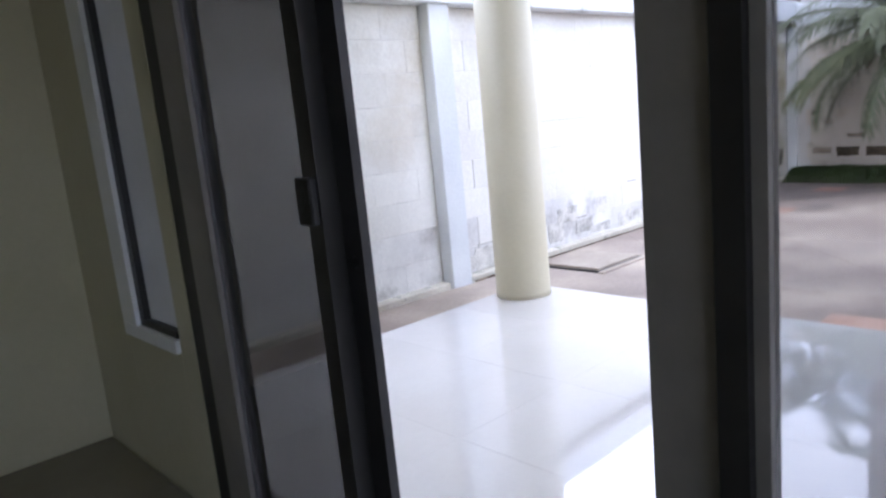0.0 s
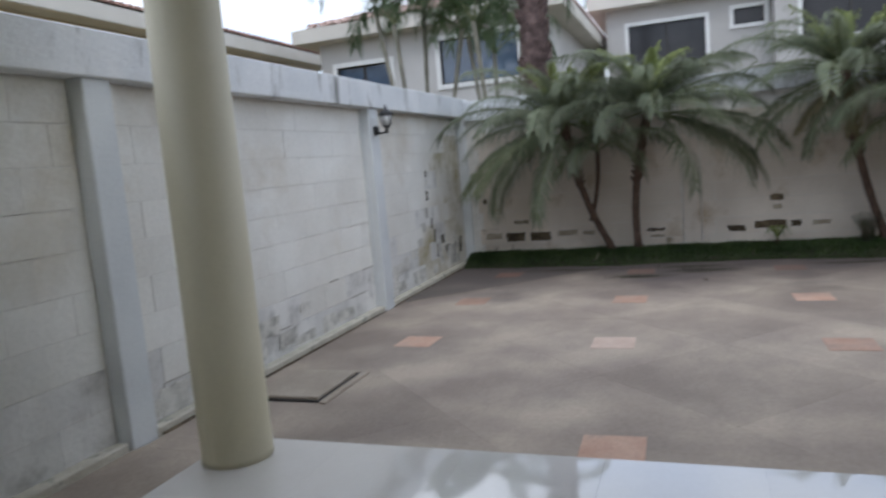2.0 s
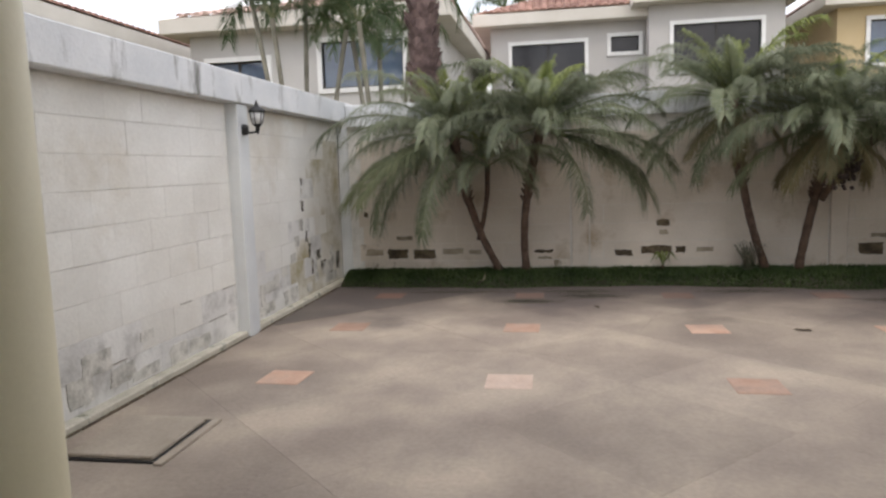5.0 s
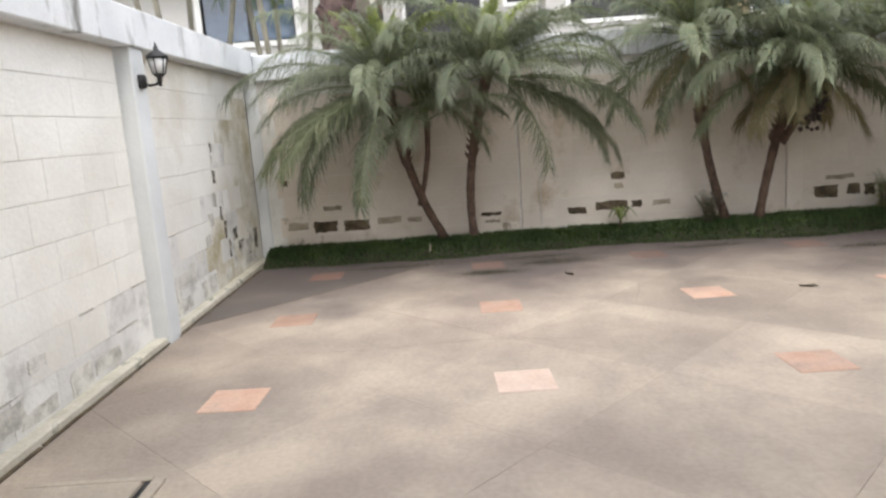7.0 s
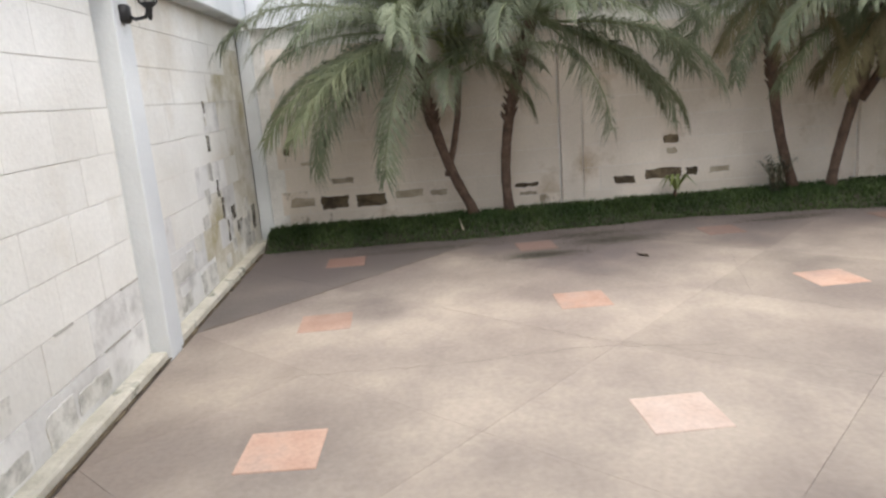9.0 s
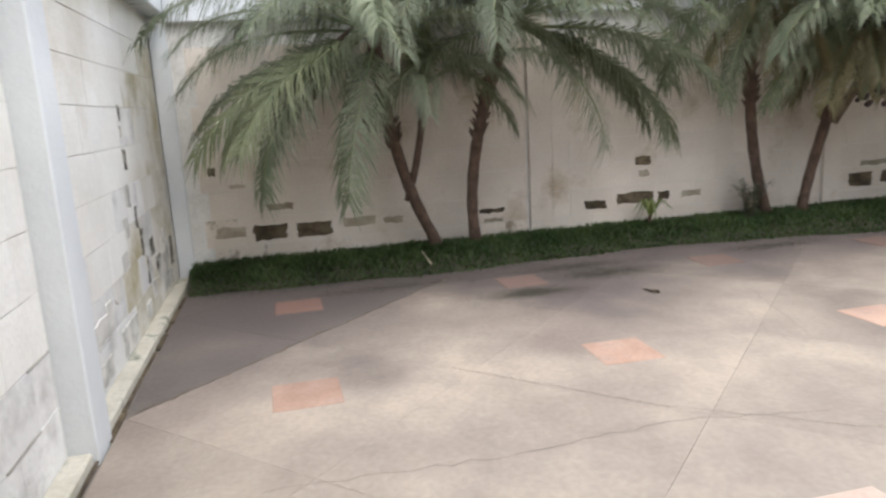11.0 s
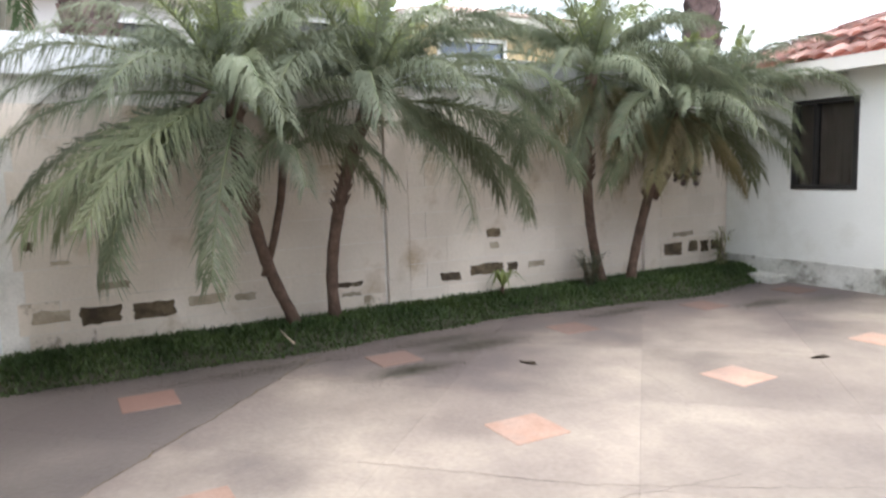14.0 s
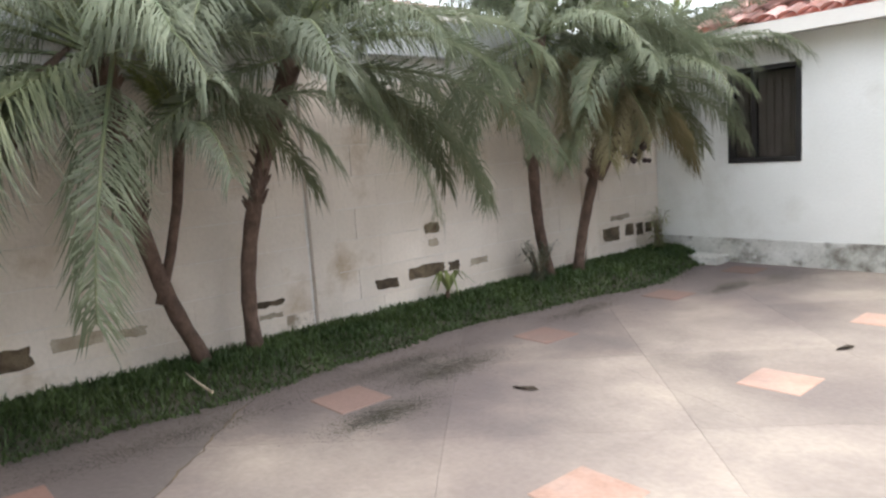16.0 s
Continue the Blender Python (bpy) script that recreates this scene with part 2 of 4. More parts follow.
M_FRONDOLD = material("dry_frond", (0.180, 0.155, 0.072), (0.255, 0.215, 0.115), 5, 0.7, 0.0, 40, vary=0.2, leaf=True)
M_RACHIS = material("frond_stalk", (0.10, 0.13, 0.055), (0.17, 0.18, 0.08), 6, 0.5, 0.0, 40)
M_FRUIT = material("dark_fruit", (0.018, 0.010, 0.010), (0.06, 0.035, 0.03), 20, 0.6, 0.5, 60)
M_GRASS = material("grass_blades", (0.042, 0.076, 0.021), (0.080, 0.120, 0.037), 2.5, 0.55, 0.0, 40, vary=0.35, island=True, leaf=True)
M_SOIL = material("bed_soil", (0.028, 0.030, 0.016), (0.055, 0.050, 0.030), 6, 0.95, 0.8, 40)
M_GROUND = material("outer_ground", (0.10, 0.11, 0.06), (0.20, 0.17, 0.12), 0.5, 0.95, 0.5, 10)
M_ROOF = material("clay_roof_tile", (0.54, 0.31, 0.25), (0.66, 0.43, 0.36), 5, 0.8, 0.3, 50, vary=0.16)
M_HIP = material("weathered_hip_tile", (0.14, 0.085, 0.075), (0.26, 0.16, 0.14), 6, 0.9, 0.4, 50, vary=0.2)
M_ROOFFAR = material("far_roof_tile", (0.27, 0.145, 0.115), (0.45, 0.28, 0.22), 2.5, 0.85, 0.3, 30, vary=0.2, island=True)
M_ROOFPALE = material("pale_roof_tile", (0.48, 0.34, 0.29), (0.64, 0.49, 0.43), 2.5, 0.85, 0.3, 30, vary=0.15, island=True)
M_FASCIA = material("fascia_paint", (0.66, 0.63, 0.56), (0.72, 0.69, 0.62), 2, 0.7, 0.1, 40, grain=(0.96, 1.03))
M_WALLWHITE = material("annex_wall_paint", (0.70, 0.71, 0.66), (0.77, 0.78, 0.73), 1.2, 0.85, 0.25, 40,
                       stain=(0.60, 0.60, 0.53), stain_scale=1.0, stain_edge=(0.55, 0.75), grain=(0.96, 1.03))
M_DAMP = material("damp_plinth", (0.42, 0.42, 0.37), (0.60, 0.60, 0.55), 3, 0.9, 0.4, 40,
                  stain=(0.16, 0.15, 0.12), stain_scale=3.5, stain_edge=(0.48, 0.62))
M_FARFASCIA = material("far_fascia_paint", (0.55, 0.52, 0.46), (0.62, 0.59, 0.53), 0.8, 0.8, 0.1, 10, grain=(0.96, 1.03))
M_HGREY = material("far_house_grey", (0.42, 0.405, 0.385), (0.48, 0.465, 0.445), 0.6, 0.85, 0.1, 10, grain=(0.96, 1.03))
M_HWHITE = material("far_house_white", (0.46, 0.45, 0.43), (0.52, 0.51, 0.49), 0.6, 0.85, 0.1, 10, grain=(0.96, 1.03))
M_HYELLOW = material("far_house_yellow", (0.47, 0.36, 0.20), (0.53, 0.42, 0.25), 0.6, 0.85, 0.1, 10, grain=(0.96, 1.03))
M_FARGLASS = material("far_window_glass", (0.04, 0.065, 0.11), (0.08, 0.12, 0.18), 0.8, 0.06, 0.0, 10, spec=0.9)
M_FARDARK = material("dark_window_glass", (0.018, 0.018, 0.020), (0.035, 0.034, 0.036), 0.8, 0.12, 0.0, 10, spec=0.35)
M_PALESTEM = material("pale_palm_stem", (0.15, 0.14, 0.105), (0.26, 0.245, 0.19), 3, 0.8, 0.4, 30)
M_DEADLEAF = material("dead_leaf", (0.06, 0.045, 0.03), (0.12, 0.09, 0.06), 20, 0.9, 0.3, 60)
M_BUSH = material("bush_leaf", (0.16, 0.18, 0.065), (0.28, 0.29, 0.12), 8, 0.5, 0.0, 40, vary=0.3, island=True, leaf=True)
M_BUSHBR = material("bush_stem", (0.13, 0.10, 0.07), (0.20, 0.16, 0.11), 8, 0.8, 0.0, 40)
M_PURPLE = material("purple_petal", (0.16, 0.10, 0.42), (0.24, 0.16, 0.52), 8, 0.6, 0.0, 40)
M_DARKLEAF = material("dark_shrub_leaf", (0.025, 0.04, 0.020), (0.055, 0.075, 0.035), 8, 0.4, 0.0, 40, vary=0.3, island=True)
M_BLIND = material("window_slat", (0.32, 0.25, 0.20), (0.40, 0.31, 0.25), 6, 0.6, 0.1, 50)
G_DOOR = glass("tinted_door_glass", (0.36, 0.36, 0.36))
G_RIGHT = glass("clear_door_glass", (0.68, 0.68, 0.68))
M_FROST = material("frosted_pane", (0.55, 0.55, 0.54), (0.62, 0.62, 0.61), 4, 0.3, 0.0, 40, grain=(0.97, 1.03), leaf=0.3)
G_CLEAR = glass("window_glass", (0.62, 0.64, 0.64))


# ---- mesh tools ----
def box(bm, x0, y0, z0, x1, y1, z1, bevel=0.0):
    vs = [bm.verts.new((x, y, z)) for x in (x0, x1) for y in (y0, y1) for z in (z0, z1)]
    fs = [bm.faces.new([vs[i] for i in q]) for q in ((0, 1, 3, 2), (4, 6, 7, 5), (0, 4, 5, 1), (2, 3, 7, 6), (0, 2, 6, 4), (1, 5, 7, 3))]
    if bevel:
        es = list({e for f in fs for e in f.edges})
        bmesh.ops.bevel(bm, geom=es, offset=bevel, segments=1, affect="EDGES")
    return bm


def boxes(*lst, bevel=0.0):
    bm = bmesh.new()
    for b in lst:
        box(bm, *b, bevel=bevel)
    return bm


def lathe(bm, rings, n=24, origin=(0, 0, 0), cap=True):
    """rings: (x, y, z, radius) from bottom to top."""
    loops = []
    for x, y, z, r in rings:
        loops.append([bm.verts.new((origin[0] + x + r * math.cos(2 * math.pi * i / n), origin[1] + y + r * math.sin(2 * math.pi * i / n), origin[2] + z)) for i in range(n)])
    for a, b in zip(loops, loops[1:]):
        for i in range(n):
            bm.faces.new((a[i], a[(i + 1) % n], b[(i + 1) % n], b[i]))
    if cap:
        bm.faces.new(loops[0][::-1])
        bm.faces.new(loops[-1])
    return bm


def tube(bm, points, radii, n=8):
    """A bent round rod along points."""
    loops = []
    for i, p in enumerate(points):
        d = (Vector(points[min(i + 1, len(points) - 1)]) - Vector(points[max(i - 1, 0)])).normalized()
        u = d.cross(Vector((0.31, 0.87, 0.39))).normalized()
        v = d.cross(u)
        r = radii[i] if hasattr(radii, "__len__") else radii
        loops.append([bm.verts.new(Vector(p) + r * (math.cos(2 * math.pi * k / n) * u + math.sin(2 * math.pi * k / n) * v)) for k in range(n)])
    for a, b in zip(loops, loops[1:]):
        for k in range(n):
            bm.faces.new((a[k], a[(k + 1) % n], b[(k + 1) % n], b[k]))
    bm.faces.new(loops[0][::-1])
    bm.faces.new(loops[-1])
    return bm


def mesh_of(name, bm, mat, smooth=False):
    bmesh.ops.recalc_face_normals(bm, faces=bm.faces)
    me = bpy.data.meshes.new(name)
    bm.to_mesh(me)
    bm.free()
    me.materials.append(mat)
    if smooth:
        for p in me.polygons:
            p.use_smooth = True
    return me


def part(name, bm, mat, parent=None, label="", smooth=False):
    ob = new(name, mesh_of(name, bm, mat, smooth))
    ob.parent = parent
    return tagged(ob, label)


def piece(name, me, parent, m):
    ob = new(name, me)
    ob.parent = parent
    ob.matrix_basis = m
    return ob


def thing(name, loc, label, category, group="", kind=""):
    return tagged(put(new(name), loc), label, category, group, kind)


def put(ob, loc, rz=0.0):
    ob.matrix_basis = pose(*loc, 0, 0, rz)
    return ob


def structure(name, bm, mat, label, category, smooth=False):
    return tagged(part(name, bm, mat, None, "", smooth), label, category, "", "structure")


def rnd(a, b):
    return random.uniform(a, b)


# ---- the yard's ground ----
YX0, YX1, YY0, YY1 = 3.8, 9.58, -2.85, 3.945
structure("ground", boxes((-150, -150, -0.30, 250, 150, -0.06)), M_GROUND, "earth and dry grass beyond the yard walls", "ground")
pavement = structure("pavement", boxes((3.7, -2.9, -0.055, 9.75, 4.2, -0.014)), M_JOINT, "concrete yard paved in diagonal slabs with terracotta insets", "pavement")

# porch and room floor levels
PZ = 0.10
porch = structure("porch_floor", boxes((1.32, -4.6, -0.05, 3.79, 3.30, PZ - 0.012)), M_CEIL, "raised porch base under polished white tiles", "floor")
porch_front = structure("porch_edge", boxes((3.791, -4.6, -0.05, 3.815, 3.325, PZ - 0.004), (1.32, 3.301, -0.05, 3.7905, 3.325, PZ - 0.004)), M_PORCH, "white tiled edge of the porch step", "trim")
room_floor = structure("floor", boxes((-3.2, -3.2, -0.05, 1.315, 3.24, PZ - 0.012)), M_MORTAR, "base of the tiled room floor", "floor")

structure("side_path", boxes((1.321, 3.326, -0.05, 3.817, 3.971, 0.0), (-3.0, 3.421, -0.05, 1.32, 3.971, 0.0)), M_CONC, "narrow concrete path between the porch and the perimeter wall", "path")

# ---- perimeter wall on the long side ----
WY, PF, BF = 4.055, 3.955, 3.93          # block face, pilaster face, beam face
COURSE, PITCH, FIRST = 0.213, 0.39, 0.027
wall_side = structure("wall_side", boxes((-3.0, WY + 0.006, -0.05, 10.3, WY + 0.15, 1.955)), M_MORTAR, "white painted block perimeter wall with peeling paint along its foot", "wall")
structure("beam_side", boxes((-3.0, BF, 1.955, 10.32, WY + 0.17, 2.20), bevel=0.008), M_BEAM, "stained grey concrete capping beam of the perimeter wall", "trim")
structure("ledge_side", boxes((1.5, 3.972, -0.05, 3.76, WY + 0.004, 0.045), (3.97, 3.972, -0.05, 7.10, WY + 0.004, 0.045), (7.32, 3.972, -0.05, 9.98, WY + 0.004, 0.045), bevel=0.008), M_LEDGE, "mossy concrete ledge at the foot of the wall", "trim")
for i, (a, b) in enumerate(((0.48, 0.68), (3.77, 3.96), (7.11, 7.31))):
    structure("pilaster_%d" % (i + 1), boxes((a, PF, -0.05, b, WY + 0.15, 1.954), bevel=0.006), M_PIL, "pale grey painted concrete pilaster", "pilaster")

# ---- back wall ----
BX = 10.05
wall_back = structure("wall_back", boxes((BX + 0.006, -6.5, -0.05, BX + 0.15, 4.03, 1.90)), M_MORTAR, "cream painted block wall behind the palms", "wall")
structure("beam_back", boxes((BX - 0.06, -6.5, 1.90, BX + 0.17, BF - 0.003, 2.16), bevel=0.008), M_BEAM, "stained grey concrete capping beam of the back wall", "trim")
for i, (a, b) in enumerate(((3.93, 4.05), (1.02, 1.22), (-1.80, -1.62))):
    structure("pilaster_%d" % (i + 4), boxes((BX - 0.03, a, -0.05, BX + 0.15, b, 1.899), bevel=0.006), M_PIL if i == 0 else M_BACKPAINT, "painted concrete pilaster of the back wall", "pilaster")

# ---- planting bed ----
def bed_edge(y):
    return 9.49 + 0.05 * math.exp(-((y - 0.5) / 0.5) ** 2) - 0.19 * math.exp(-((y + 1.75) / 0.85) ** 2) + 0.04 * math.sin(1.9 * y + 0.6) + 0.02 * math.sin(5.3 * y)


def bed_height(x, y):
    f = min(1.0, max(0.0, (x - bed_edge(y)) / 0.30))
    return 0.015 + 0.105 * f * f * (3 - 2 * f) + 0.012 * noise.noise(Vector((x * 4, y * 4, 0)))


bm = bmesh.new()
NX, NY = 8, 70
grid = [[None] * (NY + 1) for _ in range(NX + 1)]
for i in range(NX + 1):
    for j in range(NY + 1):
        y = -2.84 + (3.95 + 2.84) * j / NY
        x = bed_edge(y) - 0.02 + (BX - bed_edge(y) + 0.02) * i / NX
        grid[i][j] = bm.verts.new((x, y, bed_height(x, y) if i else -0.04))
for i in range(NX):
    for j in range(NY):
        bm.faces.new((grid[i][j], grid[i + 1][j], grid[i + 1][j + 1], grid[i][j + 1]))
structure("planting_bed", bm, M_SOIL, "low raised bed of dark soil under the palms", "soil", True)
rng = random.Random(5)
verts, faces = [], []
for _ in range(26000):
    y = rng.uniform(-2.8, 3.93)
    e = bed_edge(y)
    x = e - 0.05 * rng.random() + (BX - 0.02 - e) * rng.random() ** 0.9
    z = bed_height(x, y) - 0.01
    h = rng.uniform(0.028, 0.068) * min(1.0, 0.35 + max(0.0, x - e) / 0.22)
    a, lean = rng.uniform(0, 6.28), rng.uniform(0.1, 0.9) * h
    w = rng.uniform(0.003, 0.006)
    cx, sx = math.cos(a), math.sin(a)
    k = len(verts)
    tx, ty = x + lean * math.cos(a + 1.3), y + lean * math.sin(a + 1.3)
    mx, my = x + 0.35 * lean * math.cos(a + 1.3), y + 0.35 * lean * math.sin(a + 1.3)
    verts += [(x - w * cx, y - w * sx, z), (x + w * cx, y + w * sx, z), (mx + w * cx, my + w * sx, z + 0.65 * h), (mx - w * cx, my - w * sx, z + 0.65 * h), (tx, ty, z + h)]
    faces += [(k, k + 1, k + 2, k + 3), (k + 3, k + 2, k + 4)]
me = bpy.data.meshes.new("grass")
me.from_pydata(verts, [], faces)
me.materials.append(M_GRASS)
tagged(new("grass", me), "short dark green grass covering the bed", "grass", "", "stuff")
structure("kerb", boxes((9.28, -2.846, -0.03, 9.62, -2.60, 0.075), bevel=0.012), M_DAMP, "low worn concrete kerb at the end of the bed", "kerb")

# ---- porch columns, house, door ----
for y in (3.16, -0.20):
    bm = lathe(bmesh.new(), [(0, 0, 0, 0.166), (0, 0, 0.03, 0.164), (0, 0, 2.62, 0.158)], 40)
    col = tagged(part("porch_column", bm, M_COLUMN, None, "", True), "round cream painted porch column standing on white tiles", "column", "porch columns")
    put(col, (3.60, y, PZ))
structure("porch_ceiling", boxes((1.353, -4.6, 2.95, 3.9, 3.36, 3.08)), M_CEIL, "plain white porch ceiling slab", "ceiling")
structure("porch_beam", boxes((3.45, -4.6, 2.72, 3.75, 3.34, 2.949), (1.353, 3.06, 2.72, 3.449, 3.34, 2.949)), M_COLUMN, "cream beam above the porch columns", "beam")
DX0, DX1 = 1.20, 1.35
structure("wall_front", boxes((DX0, 2.82, -0.05, DX1, 3.42, 3.08), (DX0, 2.30, -0.05, DX1, 2.40, 3.08), (DX0, 2.401, -0.05, DX1, 2.819, 0.59),
                              (DX0, 2.401, 2.15, DX1, 2.819, 3.08), (DX0, -0.35, 2.18, DX1, 2.299, 3.08), (DX0, -4.6, -0.05, DX1, -0.351, 3.08)), M_HOUSE, "plastered house wall with a sliding door and a narrow window", "wall")
structure("wall_left", boxes((-3.2, 3.24, -0.05, DX0 - 0.001, 3.42, 2.74)), M_HOUSE, "olive cream plastered room wall", "wall")
structure("wall_rear", boxes((-3.35, -3.4, -0.05, -3.201, 3.42, 2.74)), M_HOUSE, "olive cream plastered room wall", "wall")
# the opening is an unseen addition that holds the room's fill lamp
structure("wall_right", boxes((-3.2, -3.4, -0.05, -2.4, -3.2, 2.74), (-2.4, -3.4, -0.05, 0.4, -3.2, 0.95), (-2.4, -3.4, 2.2, 0.4, -3.2, 2.74), (0.4, -3.4, -0.05, DX0 - 0.001, -3.2, 2.74)), M_HOUSE, "olive cream plastered room wall", "wall")
structure("ceiling", boxes((-3.2, -3.199, 2.60, DX0 - 0.001, 3.239, 2.74)), M_CEIL, "plain white room ceiling", "ceiling")
structure("roof_slab", boxes((-3.4, -4.6, 3.085, 3.9, 3.44, 3.2)), M_CONC, "flat concrete roof over the house and porch", "roof")

# fill lamp added to brighten the dim room, no such source is visible
room_fill = bpy.data.lights.new("room_fill_light", "AREA")
room_fill.shape, room_fill.size, room_fill.size_y, room_fill.energy, room_fill.color = "RECTANGLE", 2.7, 1.2, 1.5, (1.0, 0.97, 0.78)
new("room_fill_light", room_fill).matrix_world = look((-1.0, -3.3, 1.57), (-1.0, 0, 1.4))

# narrow window beside the door
window_1 = structure("window_1", boxes((1.185, 2.402, 0.591, 1.26, 2.818, 0.632), (1.185, 2.402, 2.10, 1.26, 2.818, 2.148), (1.185, 2.70, 0.633, 1.26, 2.818, 2.099), (1.215, 2.402, 0.633, 1.26, 2.414, 2.099)), M_WHITEFRAME, "narrow tall white framed window in the room wall", "window")
part("gasket", boxes((1.20, 2.665, 0.633, 1.245, 2.699, 2.099), (1.20, 2.415, 0.633, 1.245, 2.664, 0.655)), M_BRONZE, window_1, "black rubber gasket")
part("pane", boxes((1.222, 2.415, 0.656, 1.228, 2.664, 2.099)), M_FROST, window_1, "white frosted glass")

# sliding door: outer frame, open leaf with lock, closed leaf
door_1 = structure("door_1", boxes((1.236, 1.50, PZ, 1.258, 1.60, 2.13), (1.215, -0.349, 2.131, 1.345, 2.298, 2.179), (1.215, -0.349, PZ - 0.02, 1.345, -0.30, 2.13),
                                   (1.23, -0.299, PZ - 0.02, 1.33, 1.499, PZ + 0.004), (1.236, 2.27, PZ, 1.345, 2.298, 2.13)), M_BRONZE, "half-open sliding glass door with a dark bronze frame", "door")
leaf = part("sliding_leaf", boxes((1.19, 1.555, PZ + 0.01, 1.235, 1.605, 2.12), (1.19, 2.19, PZ + 0.01, 1.235, 2.268, 2.12), (1.19, 1.606, PZ + 0.01, 1.235, 2.189, PZ + 0.09), (1.19, 1.606, 2.05, 1.235, 2.189, 2.12)), M_BRONZE, door_1)
part("leaf_edge", boxes((1.186, 2.06, PZ + 0.091, 1.2, 2.189, 2.049)), M_BRONZE2, leaf, "grey brown inner stile")
part("pane", boxes((1.209, 1.606, PZ + 0.091, 1.215, 2.059, 2.049)), G_DOOR, leaf).visible_shadow = False
part("latch", boxes((1.170, 1.556, 1.01, 1.189, 1.609, 1.105), bevel=0.004), M_BLACKIRON, leaf, "black door latch")
part("keyhole", tube(bmesh.new(), [(1.231, 1.53, 0.93), (1.236, 1.53, 0.93)], 0.012, 14), M_BLACKIRON, door_1, "small black lock cylinder")
leaf2 = part("closed_leaf", boxes((1.25, 0.795, PZ + 0.01, 1.31, 0.895, 2.12)), M_BRONZE2, door_1, "brown bronze stile of the closed leaf")
part("seal", boxes((1.235, 0.755, PZ + 0.01, 1.30, 0.794, 2.12)), M_BRONZE, leaf2)
part("glazing_bead", boxes((1.25, 0.735, PZ + 0.01, 1.28, 0.754, 2.12)), M_BRONZE2, leaf2)
part("bottom_rail", boxes((1.25, -0.299, PZ + 0.01, 1.29, 0.734, PZ + 0.09)), M_BRONZE, leaf2)
part("pane", boxes((1.262, -0.299, PZ + 0.091, 1.268, 0.734, 2.12)), G_RIGHT, leaf2).visible_shadow = False

# ---- small building on the right with a clay tile roof ----
AY = -2.85
annex = structure("wall_annex", boxes((1.36, AY - 0.15, 0.23, 8.62, AY, 2.02), (8.62, AY - 0.15, 0.23, 9.28, AY, 0.93), (8.62, AY - 0.15, 1.79, 9.28, AY, 2.02), (9.28, AY - 0.15, 0.23, 10.04, AY, 2.02)), M_WALLWHITE, "white plastered wall of a low outbuilding", "wall")
structure("plinth_annex", boxes((1.36, AY - 0.15, -0.05, 10.04, AY + 0.012, 0.229), bevel=0.006), M_DAMP, "damp stained plinth of the outbuilding", "trim")
structure("wall_annex_rear", boxes((1.36, -6.5, -0.05, 10.04, -6.35, 2.02)), M_WALLWHITE, "plain outbuilding wall", "wall")
structure("ceiling_annex", boxes((1.36, -6.349, 2.03, 10.04, AY + 0.271, 2.06)), M_CEIL, "soffit of the outbuilding", "ceiling")
structure("fascia_annex", boxes((1.36, AY + 0.272, 1.99, 10.0, AY + 0.318, 2.112), bevel=0.004), M_FASCIA, "cream fascia board below the clay tiles", "trim")
window_2 = structure("window_2", boxes((8.625, AY - 0.10, 0.935, 8.665, AY + 0.012, 1.785), (9.235, AY - 0.10, 0.935, 9.275, AY + 0.012, 1.785), (8.666, AY - 0.10, 0.935, 9.234, AY + 0.012, 0.975), (8.666, AY - 0.10, 1.745, 9.234, AY + 0.012, 1.785), (9.03, AY - 0.09, 0.976, 9.06, AY, 1.744)), M_BRONZE, "dark framed sliding window with brown slats inside", "window")
for x0, x1 in ((8.667, 9.029), (9.061, 9.233)):
    part("pane", boxes((x0, AY - 0.05, 0.976, x1, AY - 0.045, 1.744)), G_CLEAR, window_2).visible_shadow = False
me_slat = mesh_of("slat", boxes((-0.032, -0.006, 0, 0.032, 0.006, 0.76), bevel=0.002), M_BLIND)
for i in range(8):
    piece("slat", me_slat, window_2, pose(8.70 + 0.072 * i, AY - 0.075, 0.98, 0, 0, 12))
# backing panel added close behind the pane in place of the dim interior
structure("annex_window_backing", boxes((8.4, AY - 0.6, 0.3, 9.6, AY - 0.5, 2.02)), M_BRONZE2, "brown backing panel standing in for the dark room behind the window", "wall")

# hip roof deck; its tiles come last
RS, REAVE, RZ = math.tan(radians(22)), AY + 0.27, 2.10
bm = bmesh.new()
q = [bm.verts.new(v) for v in ((1.3, REAVE, RZ), (10.12, REAVE, RZ), (8.27, REAVE - 1.85, RZ + 1.85 * RS), (1.3, REAVE - 1.85, RZ + 1.85 * RS), (10.12, REAVE - 3.7, RZ), (1.3, REAVE - 3.7, RZ))]
bm.faces.new((q[0], q[1], q[2], q[3]))
bm.faces.new((q[1], q[4], q[2]))
bm.faces.new((q[3], q[2], q[4], q[5]))
roof_annex = structure("roof_annex", bm, M_ROOF, "hipped clay tile roof of the low outbuilding", "roof")
mod = roof_annex.modifiers.new("thick", "SOLIDIFY")
mod.thickness, mod.offset = 0.03, -1


